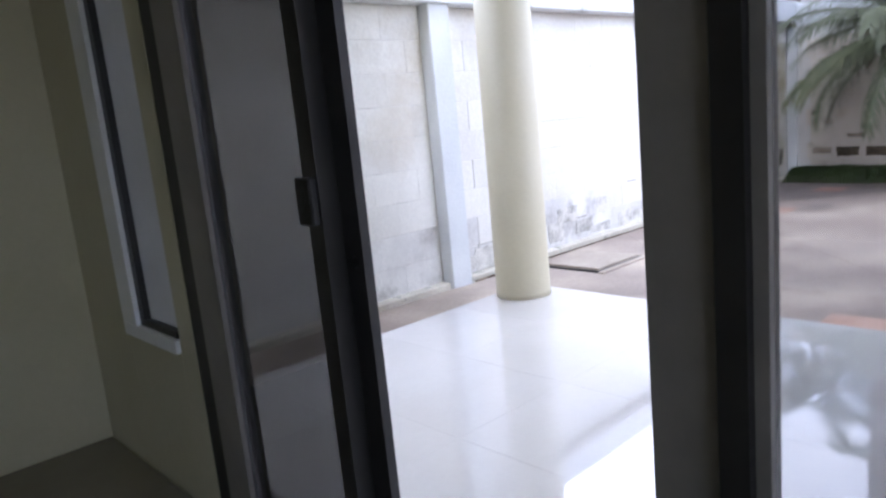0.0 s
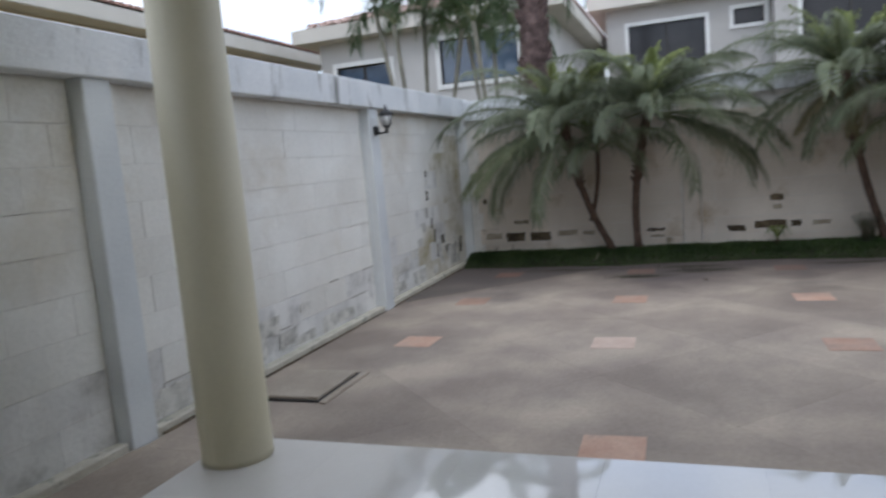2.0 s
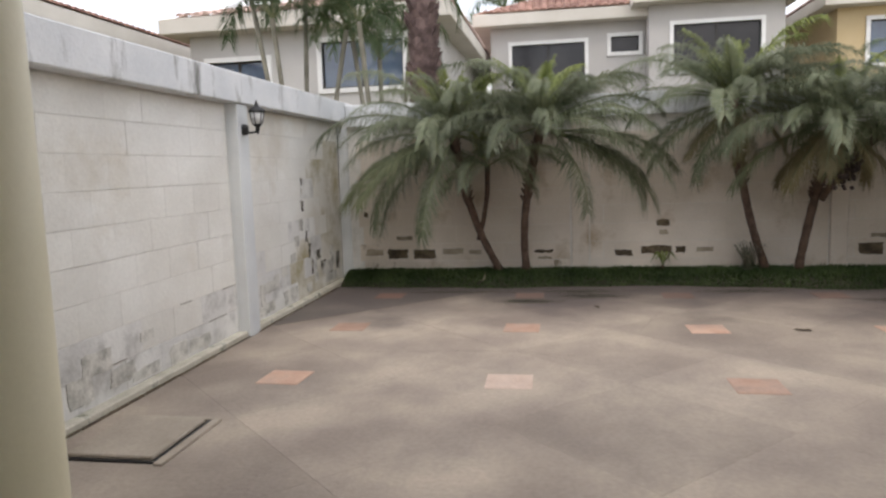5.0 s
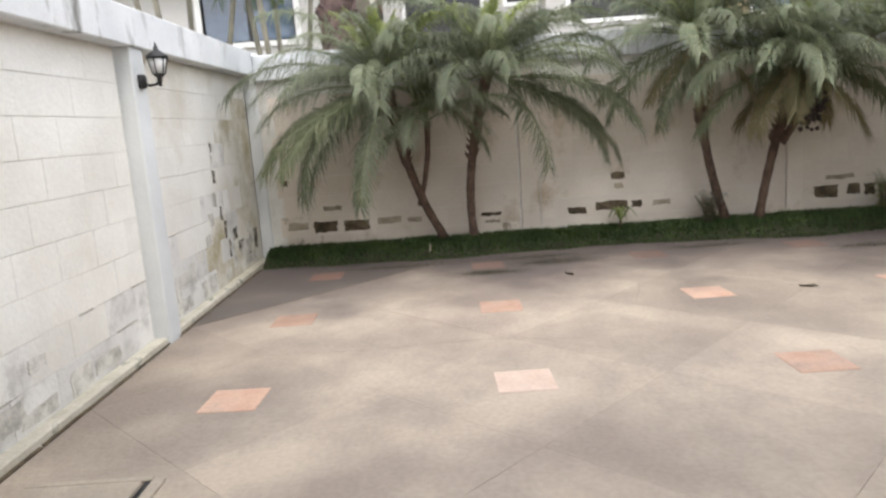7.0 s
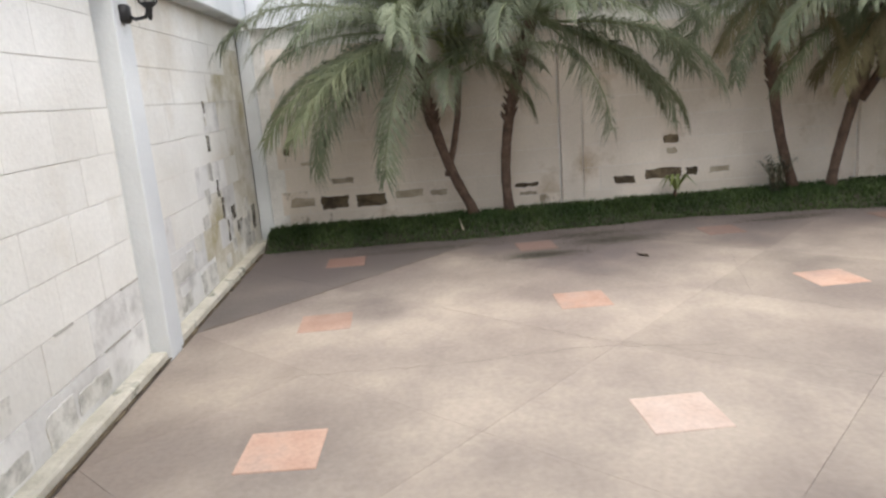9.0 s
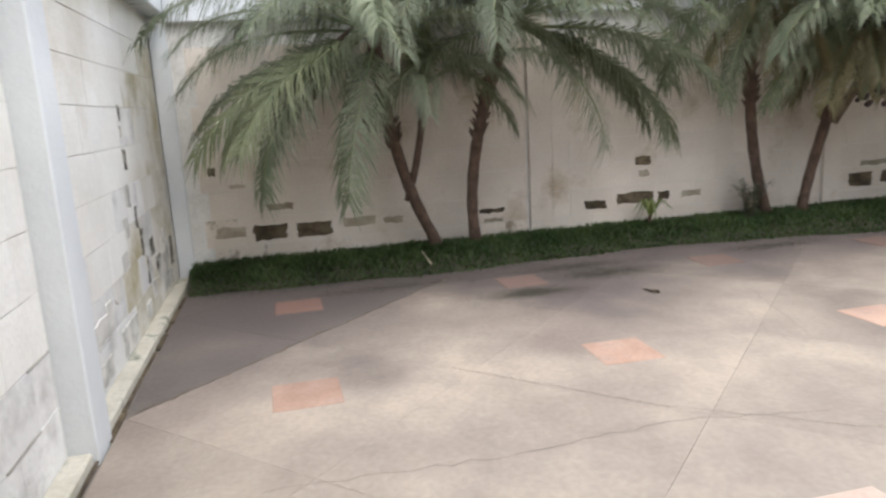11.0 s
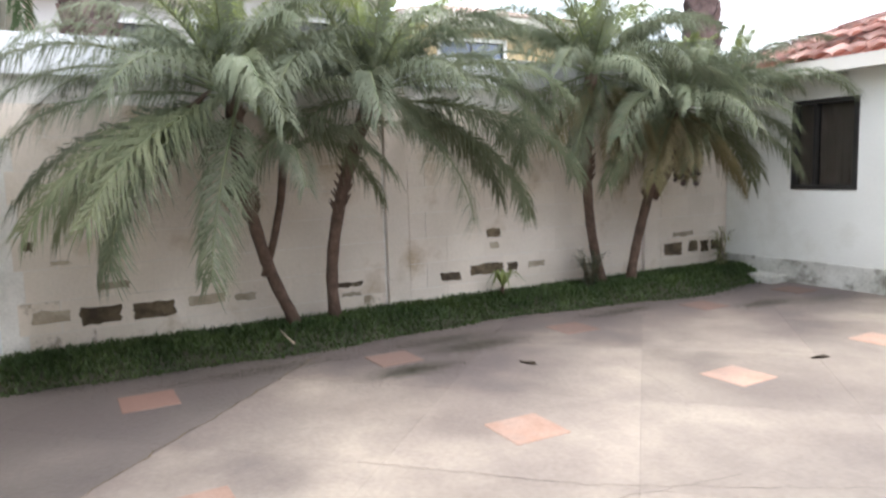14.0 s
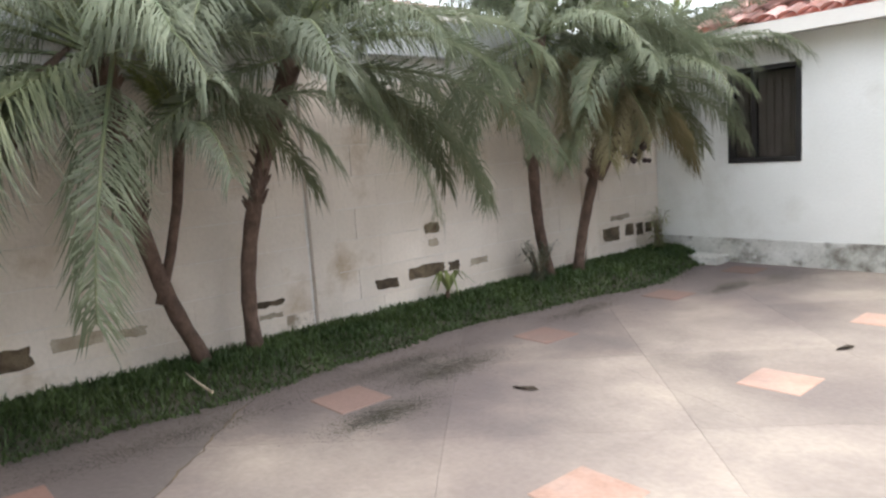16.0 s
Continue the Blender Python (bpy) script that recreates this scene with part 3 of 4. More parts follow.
# ---- palms ----
def frond_mesh(name, length, elev, droop, pairs, leaflet, mat, seed, width=0.010, sag=0.35):
    """One feather leaf along +x: bent stalk and two rows of narrow folded leaflets."""
    r = random.Random(seed)
    bm = bmesh.new()
    n = 14
    pts, dirs, p, a = [], [], Vector((0, 0, 0)), radians(elev)
    side = r.uniform(-0.12, 0.12)
    for i in range(n + 1):
        pts.append(p.copy())
        d = Vector((math.cos(a), side * i / n, math.sin(a))).normalized()
        dirs.append(d)
        p = p + d * (length / n)
        a -= radians(droop) / n * (0.25 + 1.9 * (i / n) ** 1.5)
    tube(bm, pts, [0.012 * (1 - 0.85 * i / n) + 0.0015 for i in range(n + 1)], 5)
    for f in bm.faces:
        f.material_index = 1
    for k in range(pairs):
        t = 0.16 + 0.83 * k / (pairs - 1)
        i = min(n - 1, int(t * n))
        base, d = pts[i].lerp(pts[i + 1], t * n - i), dirs[i]
        up = Vector((0, 0, 1)) if abs(d.z) < 0.95 else Vector((-1, 0, 0))
        s = d.cross(up).normalized()
        u = s.cross(d).normalized()
        ll = leaflet * (0.55 + 0.45 * math.sin(math.pi * min(1, 0.15 + 0.9 * t))) * r.uniform(0.85, 1.12)
        for sg in (-1, 1):
            w = (s * sg * r.uniform(0.55, 1.0) + d * r.uniform(0.35, 0.75 + 0.7 * t) + u * r.uniform(-0.25, 0.5)).normalized()
            m1 = base + w * ll * 0.5 + Vector((0, 0, -0.10 * sag * ll))
            tip = base + w * ll * 0.96 + Vector((0, 0, -(0.75 + 0.5 * r.random()) * sag * ll))
            e = w.cross(u).normalized() * width * 0.5 + u * 0.002
            v = [bm.verts.new(x) for x in (base - e * 0.6, base + e * 0.6, m1 + e, m1 - e, tip)]
            bm.faces.new((v[0], v[1], v[2], v[3]))
            bm.faces.new((v[3], v[2], v[4]))
    me = bpy.data.meshes.new(name)
    bm.to_mesh(me)
    bm.free()
    me.materials.append(mat)
    me.materials.append(M_RACHIS)
    return me


FR = {}
LEVELS = ((82, 25, 0.72), (72, 50, 1.0), (62, 72, 1.2), (50, 88, 1.38), (39, 94, 1.5), (27, 92, 1.58), (15, 84, 1.60), (2, 72, 1.56), (-16, 56, 1.42), (-40, 32, 1.05))
for i, (el, dr, ln) in enumerate(LEVELS):
    for j in range(3):
        mat = M_FRONDY if i < 2 or (i == 2 and j == 1) else M_FRONDOLD if i == 9 else M_FRONDOLIVE if i == 8 and j < 2 else M_FROND
        FR[(i, j)] = frond_mesh("frond", ln, el + 4 * (j - 1), dr, 122, 0.29 if i > 1 else 0.2, mat, 40 + 3 * i + j, 0.0084, 0.6)
FAR = [frond_mesh("far_frond", 2.0, el, dr, 66, 0.40, M_FARFROND, 90 + k, 0.020, 0.6) for k, (el, dr) in enumerate(((82, 90), (72, 150), (58, 170), (40, 165), (12, 110)))]


def crown(parent, at, seed, count, size, wall_x=None):
    r = random.Random(seed)
    for k in range(count):
        f = (k / count) ** 0.80
        lvl = min(9, int(f * 9.5 + r.uniform(-0.4, 0.4))) if k > 5 else k % 2
        lvl = max(0, lvl)
        az = k * 137.5 + r.uniform(-14, 14)
        sc = size * r.uniform(0.88, 1.1)
        if wall_x is not None and lvl > 0:
            away = math.cos(radians(az))
            if away > 0.2:
                lvl = max(1, min(lvl, 3)) if away > 0.55 else min(lvl, 5)
                sc *= 0.80 if away > 0.55 else 0.9
            if away < -0.55:
                if lvl > 4 and k % 3 == 1:
                    continue
                lvl = min(lvl, 6)
                sc *= 0.88
        piece("frond", FR[(lvl, k % 3)], parent, pose(*at, r.uniform(-12, 12), 0, az) @ Matrix.Scale(sc, 4))


def garden_palm(base, bend, top, seed, count, size, label, extra=None):
    """A dwarf date palm with a bent slender trunk, leaf-base stubs and a dense arching crown."""
    b, mid, tp = Vector(base), Vector(bend), Vector(top)
    palm = thing("dwarf_palm", base, label, "palm tree", "dwarf palms along the back wall")
    pts = []
    for i in range(15):
        t = i / 14
        pts.append((1 - t) ** 2 * (b - b) + 2 * t * (1 - t) * (mid - b) + t * t * (tp - b))
    pts[0] = pts[0] + Vector((0, 0, -0.06))
    r = random.Random(seed)
    bm = tube(bmesh.new(), pts, [0.042 + 0.016 * (i == 0) + 0.004 * (i % 2) + 0.012 * max(0, i - 9) / 5 for i in range(15)], 12)
    part("trunk", bm, M_TRUNK, palm, "brown ringed trunk", True)
    bm = bmesh.new()
    for i in range(70):
        t = r.uniform(0.55, 1.0)
        k = min(13, int(t * 14))
        c, a = pts[k].lerp(pts[k + 1], t * 14 - k), r.uniform(0, 6.28)
        o = Vector((math.cos(a), math.sin(a), 0))
        q = c + o * 0.04
        tube(bm, [q, q + o * 0.035 + Vector((0, 0, 0.05))], [0.014, 0.005], 5)
    part("leaf_stub", bm, M_TRUNK, palm)["kind"] = "stuff"
    crown(palm, tp - b, seed, count, size, BX)
    if extra:
        bm = bmesh.new()
        for k in range(170):
            v = Vector((r.gauss(0, 0.045), r.gauss(0, 0.062), r.gauss(0, 0.085)))
            bmesh.ops.create_icosphere(bm, subdivisions=1, radius=r.uniform(0.018, 0.034), matrix=Matrix.Translation(Vector(extra) - b + v))
        part("fruit", bm, M_FRUIT, palm, "dark hanging fruit cluster")["kind"] = "stuff"
        bm = bmesh.new()
        for k in range(16):
            o = Vector((r.gauss(0, 0.03), r.gauss(0, 0.05), 0))
            q = Vector(extra) - b
            tube(bm, [q + Vector((0.05, 0, 0.30)) + o * 0.3, q + Vector((0, 0, 0.16)) + o, q + o * 1.6 + Vector((0, 0, r.uniform(-0.2, 0.0)))], [0.008, 0.006, 0.003], 5)
        part("fruit_stalk", bm, M_FRONDOLD, palm, "thin drooping fruit stalks")["kind"] = "stuff"
    return palm


palm_a = garden_palm((9.86, 2.06, 0.15), (9.74, 2.42, 0.75), (9.45, 2.52, 1.74), 11, 47, 0.94, "dwarf date palm leaning on a bent brown trunk in the grass")
palm_b = garden_palm((9.86, 1.75, 0.15), (9.86, 1.84, 0.80), (9.45, 1.54, 1.79), 12, 44, 0.96, "dwarf date palm with dense arching dark green fronds")
palm_c = garden_palm((9.84, -0.90, 0.15), (9.84, -0.62, 0.85), (9.45, -0.44, 1.99), 13, 44, 0.87, "dwarf date palm with a straight slender trunk")
palm_d = garden_palm((9.81, -1.23, 0.15), (9.78, -1.30, 0.70), (9.48, -1.46, 1.74), 14, 42, 0.85, "dwarf date palm with yellowing lower fronds and dark fruit", (9.38, -1.50, 1.24))
# old lower fronds hanging outwards
for palm, top, rows in ((palm_a, (-0.41, 0.46, 1.58), ((8, 100, 0.95), (8, 128, 1.0), (7, 84, 0.92), (8, 72, 0.92), (8, 114, 1.05), (8, 92, 1.0))),
                        (palm_b, (-0.41, -0.28, 1.58), ((8, -104, 1.0), (7, -82, 1.0), (8, -70, 0.9), (7, -118, 1.0))),
                        (palm_c, (-0.39, 0.38, 1.82), ((8, 95, 0.85), (8, -80, 0.8), (9, 100, 0.75), (9, -110, 0.7))),
                        (palm_d, (-0.33, -0.24, 1.58), ((8, -96, 0.9), (9, 110, 0.85), (9, 150, 0.7), (9, -120, 0.9), (9, 80, 0.8), (9, -150, 0.7)))):
    for k, (lvl, az, sc) in enumerate(rows):
        piece("frond", FR[(lvl, k % 3)], palm, pose(*top, 6 - 4 * k, 0, az) @ Matrix.Scale(sc, 4))

# single fronds that hang down beside the trunks, and short yellowing skirts
for palm, top, lvl, j, tilt, az, sc in ((palm_a, (-0.43, 0.42, 1.60), 8, 2, 34, 152, 0.92), (palm_a, (-0.43, 0.44, 1.62), 7, 0, 24, 122, 0.95), (palm_a, (-0.43, 0.44, 1.62), 8, 2, 24, 98, 1.0),
                                        (palm_b, (-0.42, -0.30, 1.60), 8, 2, 26, -140, 0.8), (palm_b, (-0.42, -0.28, 1.60), 7, 1, 22, -112, 0.9),
                                        (palm_c, (-0.39, 0.38, 1.80), 9, 0, 20, 170, 0.62), (palm_c, (-0.39, 0.38, 1.80), 9, 1, 26, -140, 0.6), (palm_c, (-0.39, 0.38, 1.80), 9, 2, 26, 60, 0.6), (palm_c, (-0.39, 0.38, 1.78), 8, 1, 22, 120, 0.7),
                                        (palm_d, (-0.33, -0.29, 1.60), 9, 1, 22, 135, 0.62), (palm_d, (-0.33, -0.29, 1.60), 9, 2, 26, 60, 0.6), (palm_d, (-0.33, -0.29, 1.60), 9, 0, 12, -60, 0.7)):
    piece("frond", FR[(lvl, j)], palm, pose(*top, 0, tilt, az) @ Matrix.Scale(sc, 4))

# offshoot stem forking from the first palm
fork = thing("palm_offshoot", (9.74, 2.28, 0.62), "thin side stem with a small drooping crown beside a palm trunk", "palm tree", "dwarf palms along the back wall")
part("trunk", tube(bmesh.new(), [(0.02, 0.02, -0.10), (-0.01, -0.05, 0.15), (-0.06, -0.10, 0.42), (-0.14, -0.12, 0.75)], [0.028, 0.027, 0.027, 0.032], 10), M_TRUNK, fork, "", True)
crown(fork, (-0.14, -0.12, 0.75), 21, 12, 0.75, BX)
fork2 = thing("palm_offshoot", (9.66, -1.42, 1.0), "leaning palm stem with a bushy crown beside the outbuilding", "palm tree", "dwarf palms along the back wall")
part("trunk", tube(bmesh.new(), [(0.02, 0.03, -0.10), (-0.06, -0.18, 0.28), (-0.14, -0.50, 0.60), (-0.19, -0.73, 0.87)], [0.04, 0.04, 0.042, 0.05], 10), M_TRUNK, fork2, "", True)
crown(fork2, (-0.19, -0.73, 0.87), 22, 28, 0.80, BX)


sheath = tagged(part("dry_leaf_sheath", tube(bmesh.new(), [(0.10, -0.28, 0.36), (0.02, -0.05, 0.16), (0, 0, 0), (0.01, 0.03, -0.12)], [0.012, 0.03, 0.036, 0.012], 8), M_TRUNK, None, "", True), "brown dry leaf sheath hanging from a palm crown", "leaf")
put(sheath, (9.38, 2.92, 1.42))


def tall_palm(loc, height, radius, seed):
    palm = thing("tall_palm", loc, "tall palm with a thick shaggy brown trunk behind the back wall", "palm tree", "tall palms behind the wall")
    r = random.Random(seed)
    bm = lathe(bmesh.new(), [(0, 0, z * height / 30, radius * (1.06 - 0.006 * z) * (1 + 0.05 * (z % 2))) for z in range(31)], 18)
    part("trunk", bm, M_BIGTRUNK, palm, "", True)
    bm = bmesh.new()
    k = 0
    z = 0.3
    while z < height:
        for j in range(9):
            a = j * 0.698 + k * 0.35 + r.uniform(-0.1, 0.1)
            o, s = Vector((math.cos(a), math.sin(a), 0)), Vector((-math.sin(a), math.cos(a), 0))
            c = o * radius * 0.98 + Vector((0, 0, z + r.uniform(-0.04, 0.04)))
            w, hh, out = r.uniform(0.05, 0.085), r.uniform(0.10, 0.18), r.uniform(0.03, 0.10)
            v = [bm.verts.new(x) for x in (c - s * w, c + s * w, c + s * w * 0.6 + Vector((0, 0, hh)) + o * out, c - s * w * 0.6 + Vector((0, 0, hh)) + o * out, c + Vector((0, 0, hh * 0.75)) - o * 0.02)]
            for q in ((0, 1, 2, 3), (0, 3, 4), (1, 4, 2), (3, 2, 4)):
                bm.faces.new([v[i] for i in q])
        z += 0.13
        k += 1
    part("bark_boot", bm, M_BIGTRUNK, palm, "ragged leaf bases")
    for k in range(30):
        piece("frond", FAR[min(4, k // 6)], palm, pose(0, 0, height, 0, 0, k * 137.5) @ Matrix.Scale(r.uniform(1.0, 1.25), 4))
    return palm


tall_palm((11.40, 3.19, -0.06), 10.5, 0.185, 31)
tall_palm((11.25, -3.82, -0.06), 10.5, 0.20, 32)


def clump_palm(loc, stems, seed, size=1.0, label="multi-stemmed garden palm with arching fronds behind the wall"):
    palm = thing("clump_palm", loc, label, "palm tree", "neighbouring palms")
    r = random.Random(seed)
    for s in range(stems):
        a = 6.28 * s / stems + r.uniform(-0.3, 0.3)
        h, lean = r.uniform(3.0, 4.5) * size, r.uniform(0.2, 0.9) * size
        top = Vector((lean * math.cos(a), lean * math.sin(a), h))
        part("stem", tube(bmesh.new(), [(0.1 * math.cos(a), 0.1 * math.sin(a), 0), (0.6 * top.x, 0.6 * top.y, 0.55 * h), tuple(top)], [0.05, 0.036, 0.042], 8), M_PALESTEM, palm, "", True)
        for k in range(6):
            piece("frond", FAR[min(4, 1 + k // 2)], palm, pose(*top, 0, 0, k * 137.5 + 40 * s) @ Matrix.Scale(size * r.uniform(0.62, 0.95), 4))
    return palm


clump_palm((13.2, 5.7, -0.06), 4, 51, 1.15)
clump_palm((13.4, 4.3, -0.06), 4, 52, 1.1)
clump_palm((14.0, -5.0, -0.06), 4, 53, 0.8)


def far_palm(loc, height, size, seed):
    palm = thing("far_palm", loc, "distant feather palm rising behind the roofs", "palm tree", "distant palms")
    part("trunk", tube(bmesh.new(), [(0, 0, 0), (0.1, 0.1, height * 0.6), (0, 0, height)], [0.22, 0.16, 0.14], 8), M_TRUNK, palm, "", True)
    for k in range(22):
        piece("frond", FAR[min(4, k // 5)], palm, pose(0, 0, height, 0, 0, k * 137.5) @ Matrix.Scale(size, 4))


far_palm((39, 4.1, -0.06), 9.4, 2.0, 61)
far_palm((39, -5.9, -0.06), 9.6, 1.75, 62)


# ---- neighbouring houses ----
def hip_roof(x0, y0, x1, y1, z, rise, house, tile):
    """Hipped roof with rows of rounded tiles, one mesh a slope."""
    cx, cy = (x0 + x1) / 2, (y0 + y1) / 2
    hw = min(x1 - x0, y1 - y0) / 2
    r0 = Vector((cx, y0 + hw, z + rise)) if y1 - y0 > x1 - x0 else Vector((x0 + hw, cy, z + rise))
    r1 = Vector((cx, y1 - hw, z + rise)) if y1 - y0 > x1 - x0 else Vector((x1 - hw, cy, z + rise))
    c = [Vector(v) for v in ((x0, y0, z), (x1, y0, z), (x1, y1, z), (x0, y1, z))]
    if y1 - y0 > x1 - x0:
        slopes = ((c[3], c[0], r0, r1), (c[1], c[2], r1, r0), (c[0], c[1], r0, r0), (c[2], c[3], r1, r1))
    else:
        slopes = ((c[0], c[1], r1, r0), (c[2], c[3], r0, r1), (c[1], c[2], r1, r1), (c[3], c[0], r0, r0))
    for a, b, d, e in slopes:
        bm = bmesh.new()
        n = max(6, int((b - a).length / 0.24))
        nrm = (b - a).cross(e - a).normalized()
        up = (e - a) - (b - a) * ((e - a).dot(b - a) / (b - a).length_squared)
        run = up.length
        up.normalize()
        rows = max(3, int(run / 0.38))
        ea, eb = (e - a).dot((b - a).normalized()), (d - a).dot((b - a).normalized())
        ln, ax = (b - a).length, (b - a).normalized()
        for k in range(rows):
            s0, s1 = k / rows, (k + 1) / rows + 0.03
            for i in range(n):
                m0, m1 = i / n * ln, (i + 1) / n * ln
                lo, hi = ea * s1, ln - (ln - eb) * s1
                if m1 < lo or m0 > hi:
                    continue
                m0, m1 = max(m0, lo), min(m1, hi)
                prof = []
                for t, hgt in ((0, 0.0), (0.25, 0.055), (0.5, 0.075), (0.75, 0.055), (1, 0.0)):
                    prof.append((m0 + (m1 - m0) * t, hgt))
                va = [bm.verts.new(a + ax * m + up * (run * s0) + nrm * (hgt + 0.035)) for m, hgt in prof]
                vb = [bm.verts.new(a + ax * m + up * (run * min(1, s1)) + nrm * hgt) for m, hgt in prof]
                for j in range(4):
                    bm.faces.new((va[j], va[j + 1], vb[j + 1], vb[j]))
                bm.faces.new(va[::-1])
        ob = part("roof_slope", bm, tile, house, "weathered clay tiles")
        ob["kind"] = "stuff"
    part("roof_deck", boxes((x0 + 0.1, y0 + 0.1, z - 0.05, x1 - 0.1, y1 - 0.1, z + 0.03)), M_FASCIA, house)


def far_house(label, x0, y0, x1, y1, eave, rise, wall_mat, windows, fascia=0.38, over=0.55, tile=M_ROOFFAR, pane=M_FARGLASS):
    """windows: (y0, y1, z0, z1, panes) on the face towards the yard."""
    house = thing("house", (0, 0, 0), label, "house", "neighbouring houses")
    ys = sorted({y0, y1, *[v for w in windows for v in w[:2]]})
    for a, b in zip(ys, ys[1:]):
        cut = [w for w in windows if w[0] <= a + 1e-6 and w[1] >= b - 1e-6]
        for z0, z1 in (((-0.06, cut[0][2]), (cut[0][3], eave)) if cut else ((-0.06, eave),)):
            part("wall", boxes((x0, a, z0, x0 + 0.25, b, z1)), wall_mat, house)
    for b in ((x0 + 0.251, y0, -0.06, x1, y0 + 0.2, eave), (x0 + 0.251, y1 - 0.2, -0.06, x1, y1, eave), (x1 - 0.2, y0 + 0.201, -0.06, x1, y1 - 0.201, eave)):
        part("wall", boxes(b), wall_mat, house)
    part("fascia", boxes((x0 - over, y0 - over, eave - 0.06, x1 + over, y1 + over, eave - 0.06 + fascia), bevel=0.02), M_FARFASCIA, house, "deep cream fascia")
    for a, b, c, d, n in windows:
        win = part("window", boxes((x0 - 0.06, a - 0.12, c - 0.12, x0 + 0.1, b + 0.12, c), (x0 - 0.06, a - 0.12, d, x0 + 0.1, b + 0.12, d + 0.12), (x0 - 0.06, a - 0.12, c, x0 + 0.1, a, d), (x0 - 0.06, b, c, x0 + 0.1, b + 0.12, d)), M_WHITEFRAME, house, "white surround")
        for k in range(n):
            p0, p1 = a + (b - a) * k / n, a + (b - a) * (k + 1) / n
            pn = part("pane", boxes((x0 + 0.08, p0 + 0.04, c + 0.04, x0 + 0.09, p1 - 0.04, d - 0.04)), pane, win, "dark reflecting glass")
            part("sash", boxes((x0 + 0.06, p0, c, x0 + 0.12, p0 + 0.04, d), (x0 + 0.06, p1 - 0.04, c, x0 + 0.12, p1, d), (x0 + 0.06, p0 + 0.04, c, x0 + 0.12, p1 - 0.04, c + 0.04), (x0 + 0.06, p0 + 0.04, d - 0.04, x0 + 0.12, p1 - 0.04, d)), M_BRONZE, win)
    hip_roof(x0 - over, y0 - over, x1 + over, y1 + over, eave - 0.05 + fascia, rise, house, tile)
    return house


far_house("grey two-storey house with white framed windows and clay roof", 26.1, -1.45, 34.0, 3.65, 6.05, 1.25, M_HGREY, [(0.51, 2.93, 4.0, 5.4, 2), (-1.24, -0.34, 5.0, 5.5, 1)], pane=M_FARDARK)
far_house("grey projecting house wing with a wide window and clay roof", 25.2, -5.5, 33.0, -1.46, 6.3, 0.8, M_HGREY, [(-4.8, -2.2, 4.2, 5.6, 2)], pane=M_FARDARK)
far_house("white two-storey house partly hidden behind garden palms", 19.0, 4.4, 32.0, 10.8, 5.0, 1.1, M_HWHITE, [(5.15, 7.25, 3.45, 4.6, 2), (8.7, 10.3, 2.9, 4.25, 2)], 0.38, tile=M_ROOFPALE)
far_house("yellow two-storey house with a white framed window", 26.0, -15.0, 34.0, -7.25, 6.0, 1.3, M_HYELLOW, [(-10.75, -8.2, 4.2, 5.52, 2)], tile=M_ROOFPALE)
far_house("long yellow neighbouring house with a clay roof", 4.0, 12.8, 22.2, 20.0, 4.9, 1.2, M_HYELLOW, [], 0.35)


# ---- wall lantern ----
lantern = thing("wall_lantern", (7.21, PF, 1.74), "black iron wall lantern with frosted glass on a pilaster", "wall lamp")
part("back_plate", lathe(bmesh.new(), [(0, 0, -0.055, 0.03), (0, 0, -0.04, 0.045), (0, 0, 0.04, 0.045), (0, 0, 0.055, 0.03)], 12, (0, -0.012, 0)), M_BLACKIRON, lantern, "", True)
part("arm", tube(bmesh.new(), [(0, -0.02, 0), (-0.01, -0.08, -0.035), (-0.03, -0.15, -0.03), (-0.04, -0.18, 0.02), (-0.04, -0.18, 0.06)], 0.012, 8), M_BLACKIRON, lantern, "", True)
LC = (-0.04, -0.18, 0.0)
part("base", lathe(bmesh.new(), [(0, 0, -0.05, 0.010), (0, 0, -0.02, 0.016), (0, 0, 0.02, 0.022), (0, 0, 0.04, 0.045), (0, 0, 0.05, 0.048)], 12, LC), M_BLACKIRON, lantern, "", True)
part("glass", lathe(bmesh.new(), [(0, 0, 0.051, 0.044), (0, 0, 0.12, 0.062), (0, 0, 0.17, 0.070)], 12, LC), M_LAMPGLASS, lantern, "frosted glass body", True)
for k in range(6):
    a = k * math.pi / 3
    part("rib", tube(bmesh.new(), [(LC[0] + r * math.cos(a), LC[1] + r * math.sin(a), z) for r, z in ((0.047, 0.045), (0.066, 0.12), (0.075, 0.18))], 0.005, 6), M_BLACKIRON, lantern)
part("roof", lathe(bmesh.new(), [(0, 0, 0.171, 0.088), (0, 0, 0.185, 0.086), (0, 0, 0.215, 0.055), (0, 0, 0.235, 0.022), (0, 0, 0.255, 0.018), (0, 0, 0.268, 0.010), (0, 0, 0.295, 0.004)], 12, LC), M_BLACKIRON, lantern, "black domed cap with finial", True)

lantern.scale = (0.8, 0.8, 0.8)

# ---- manhole cover by the wall ----
cover = thing("manhole_cover", (4.57, 3.28, 0), "square concrete inspection cover set in the yard", "manhole cover")
part("slab", boxes((0.025, 0.025, -0.01, 0.545, 0.50, 0.028), bevel=0.006), M_COVER, cover)
part("gap", boxes((0, 0, -0.012, 0.024, 0.52, 0.010), (0.0245, 0, -0.012, 0.57, 0.024, 0.010)), M_BLACKIRON, cover, "dark open gap")
part("rim", boxes((-0.02, -0.05, -0.012, 0.59, -0.001, 0.014), (0.571, 0, -0.012, 0.61, 0.52, 0.014), bevel=0.004), M_COVER, cover, "raised rim")


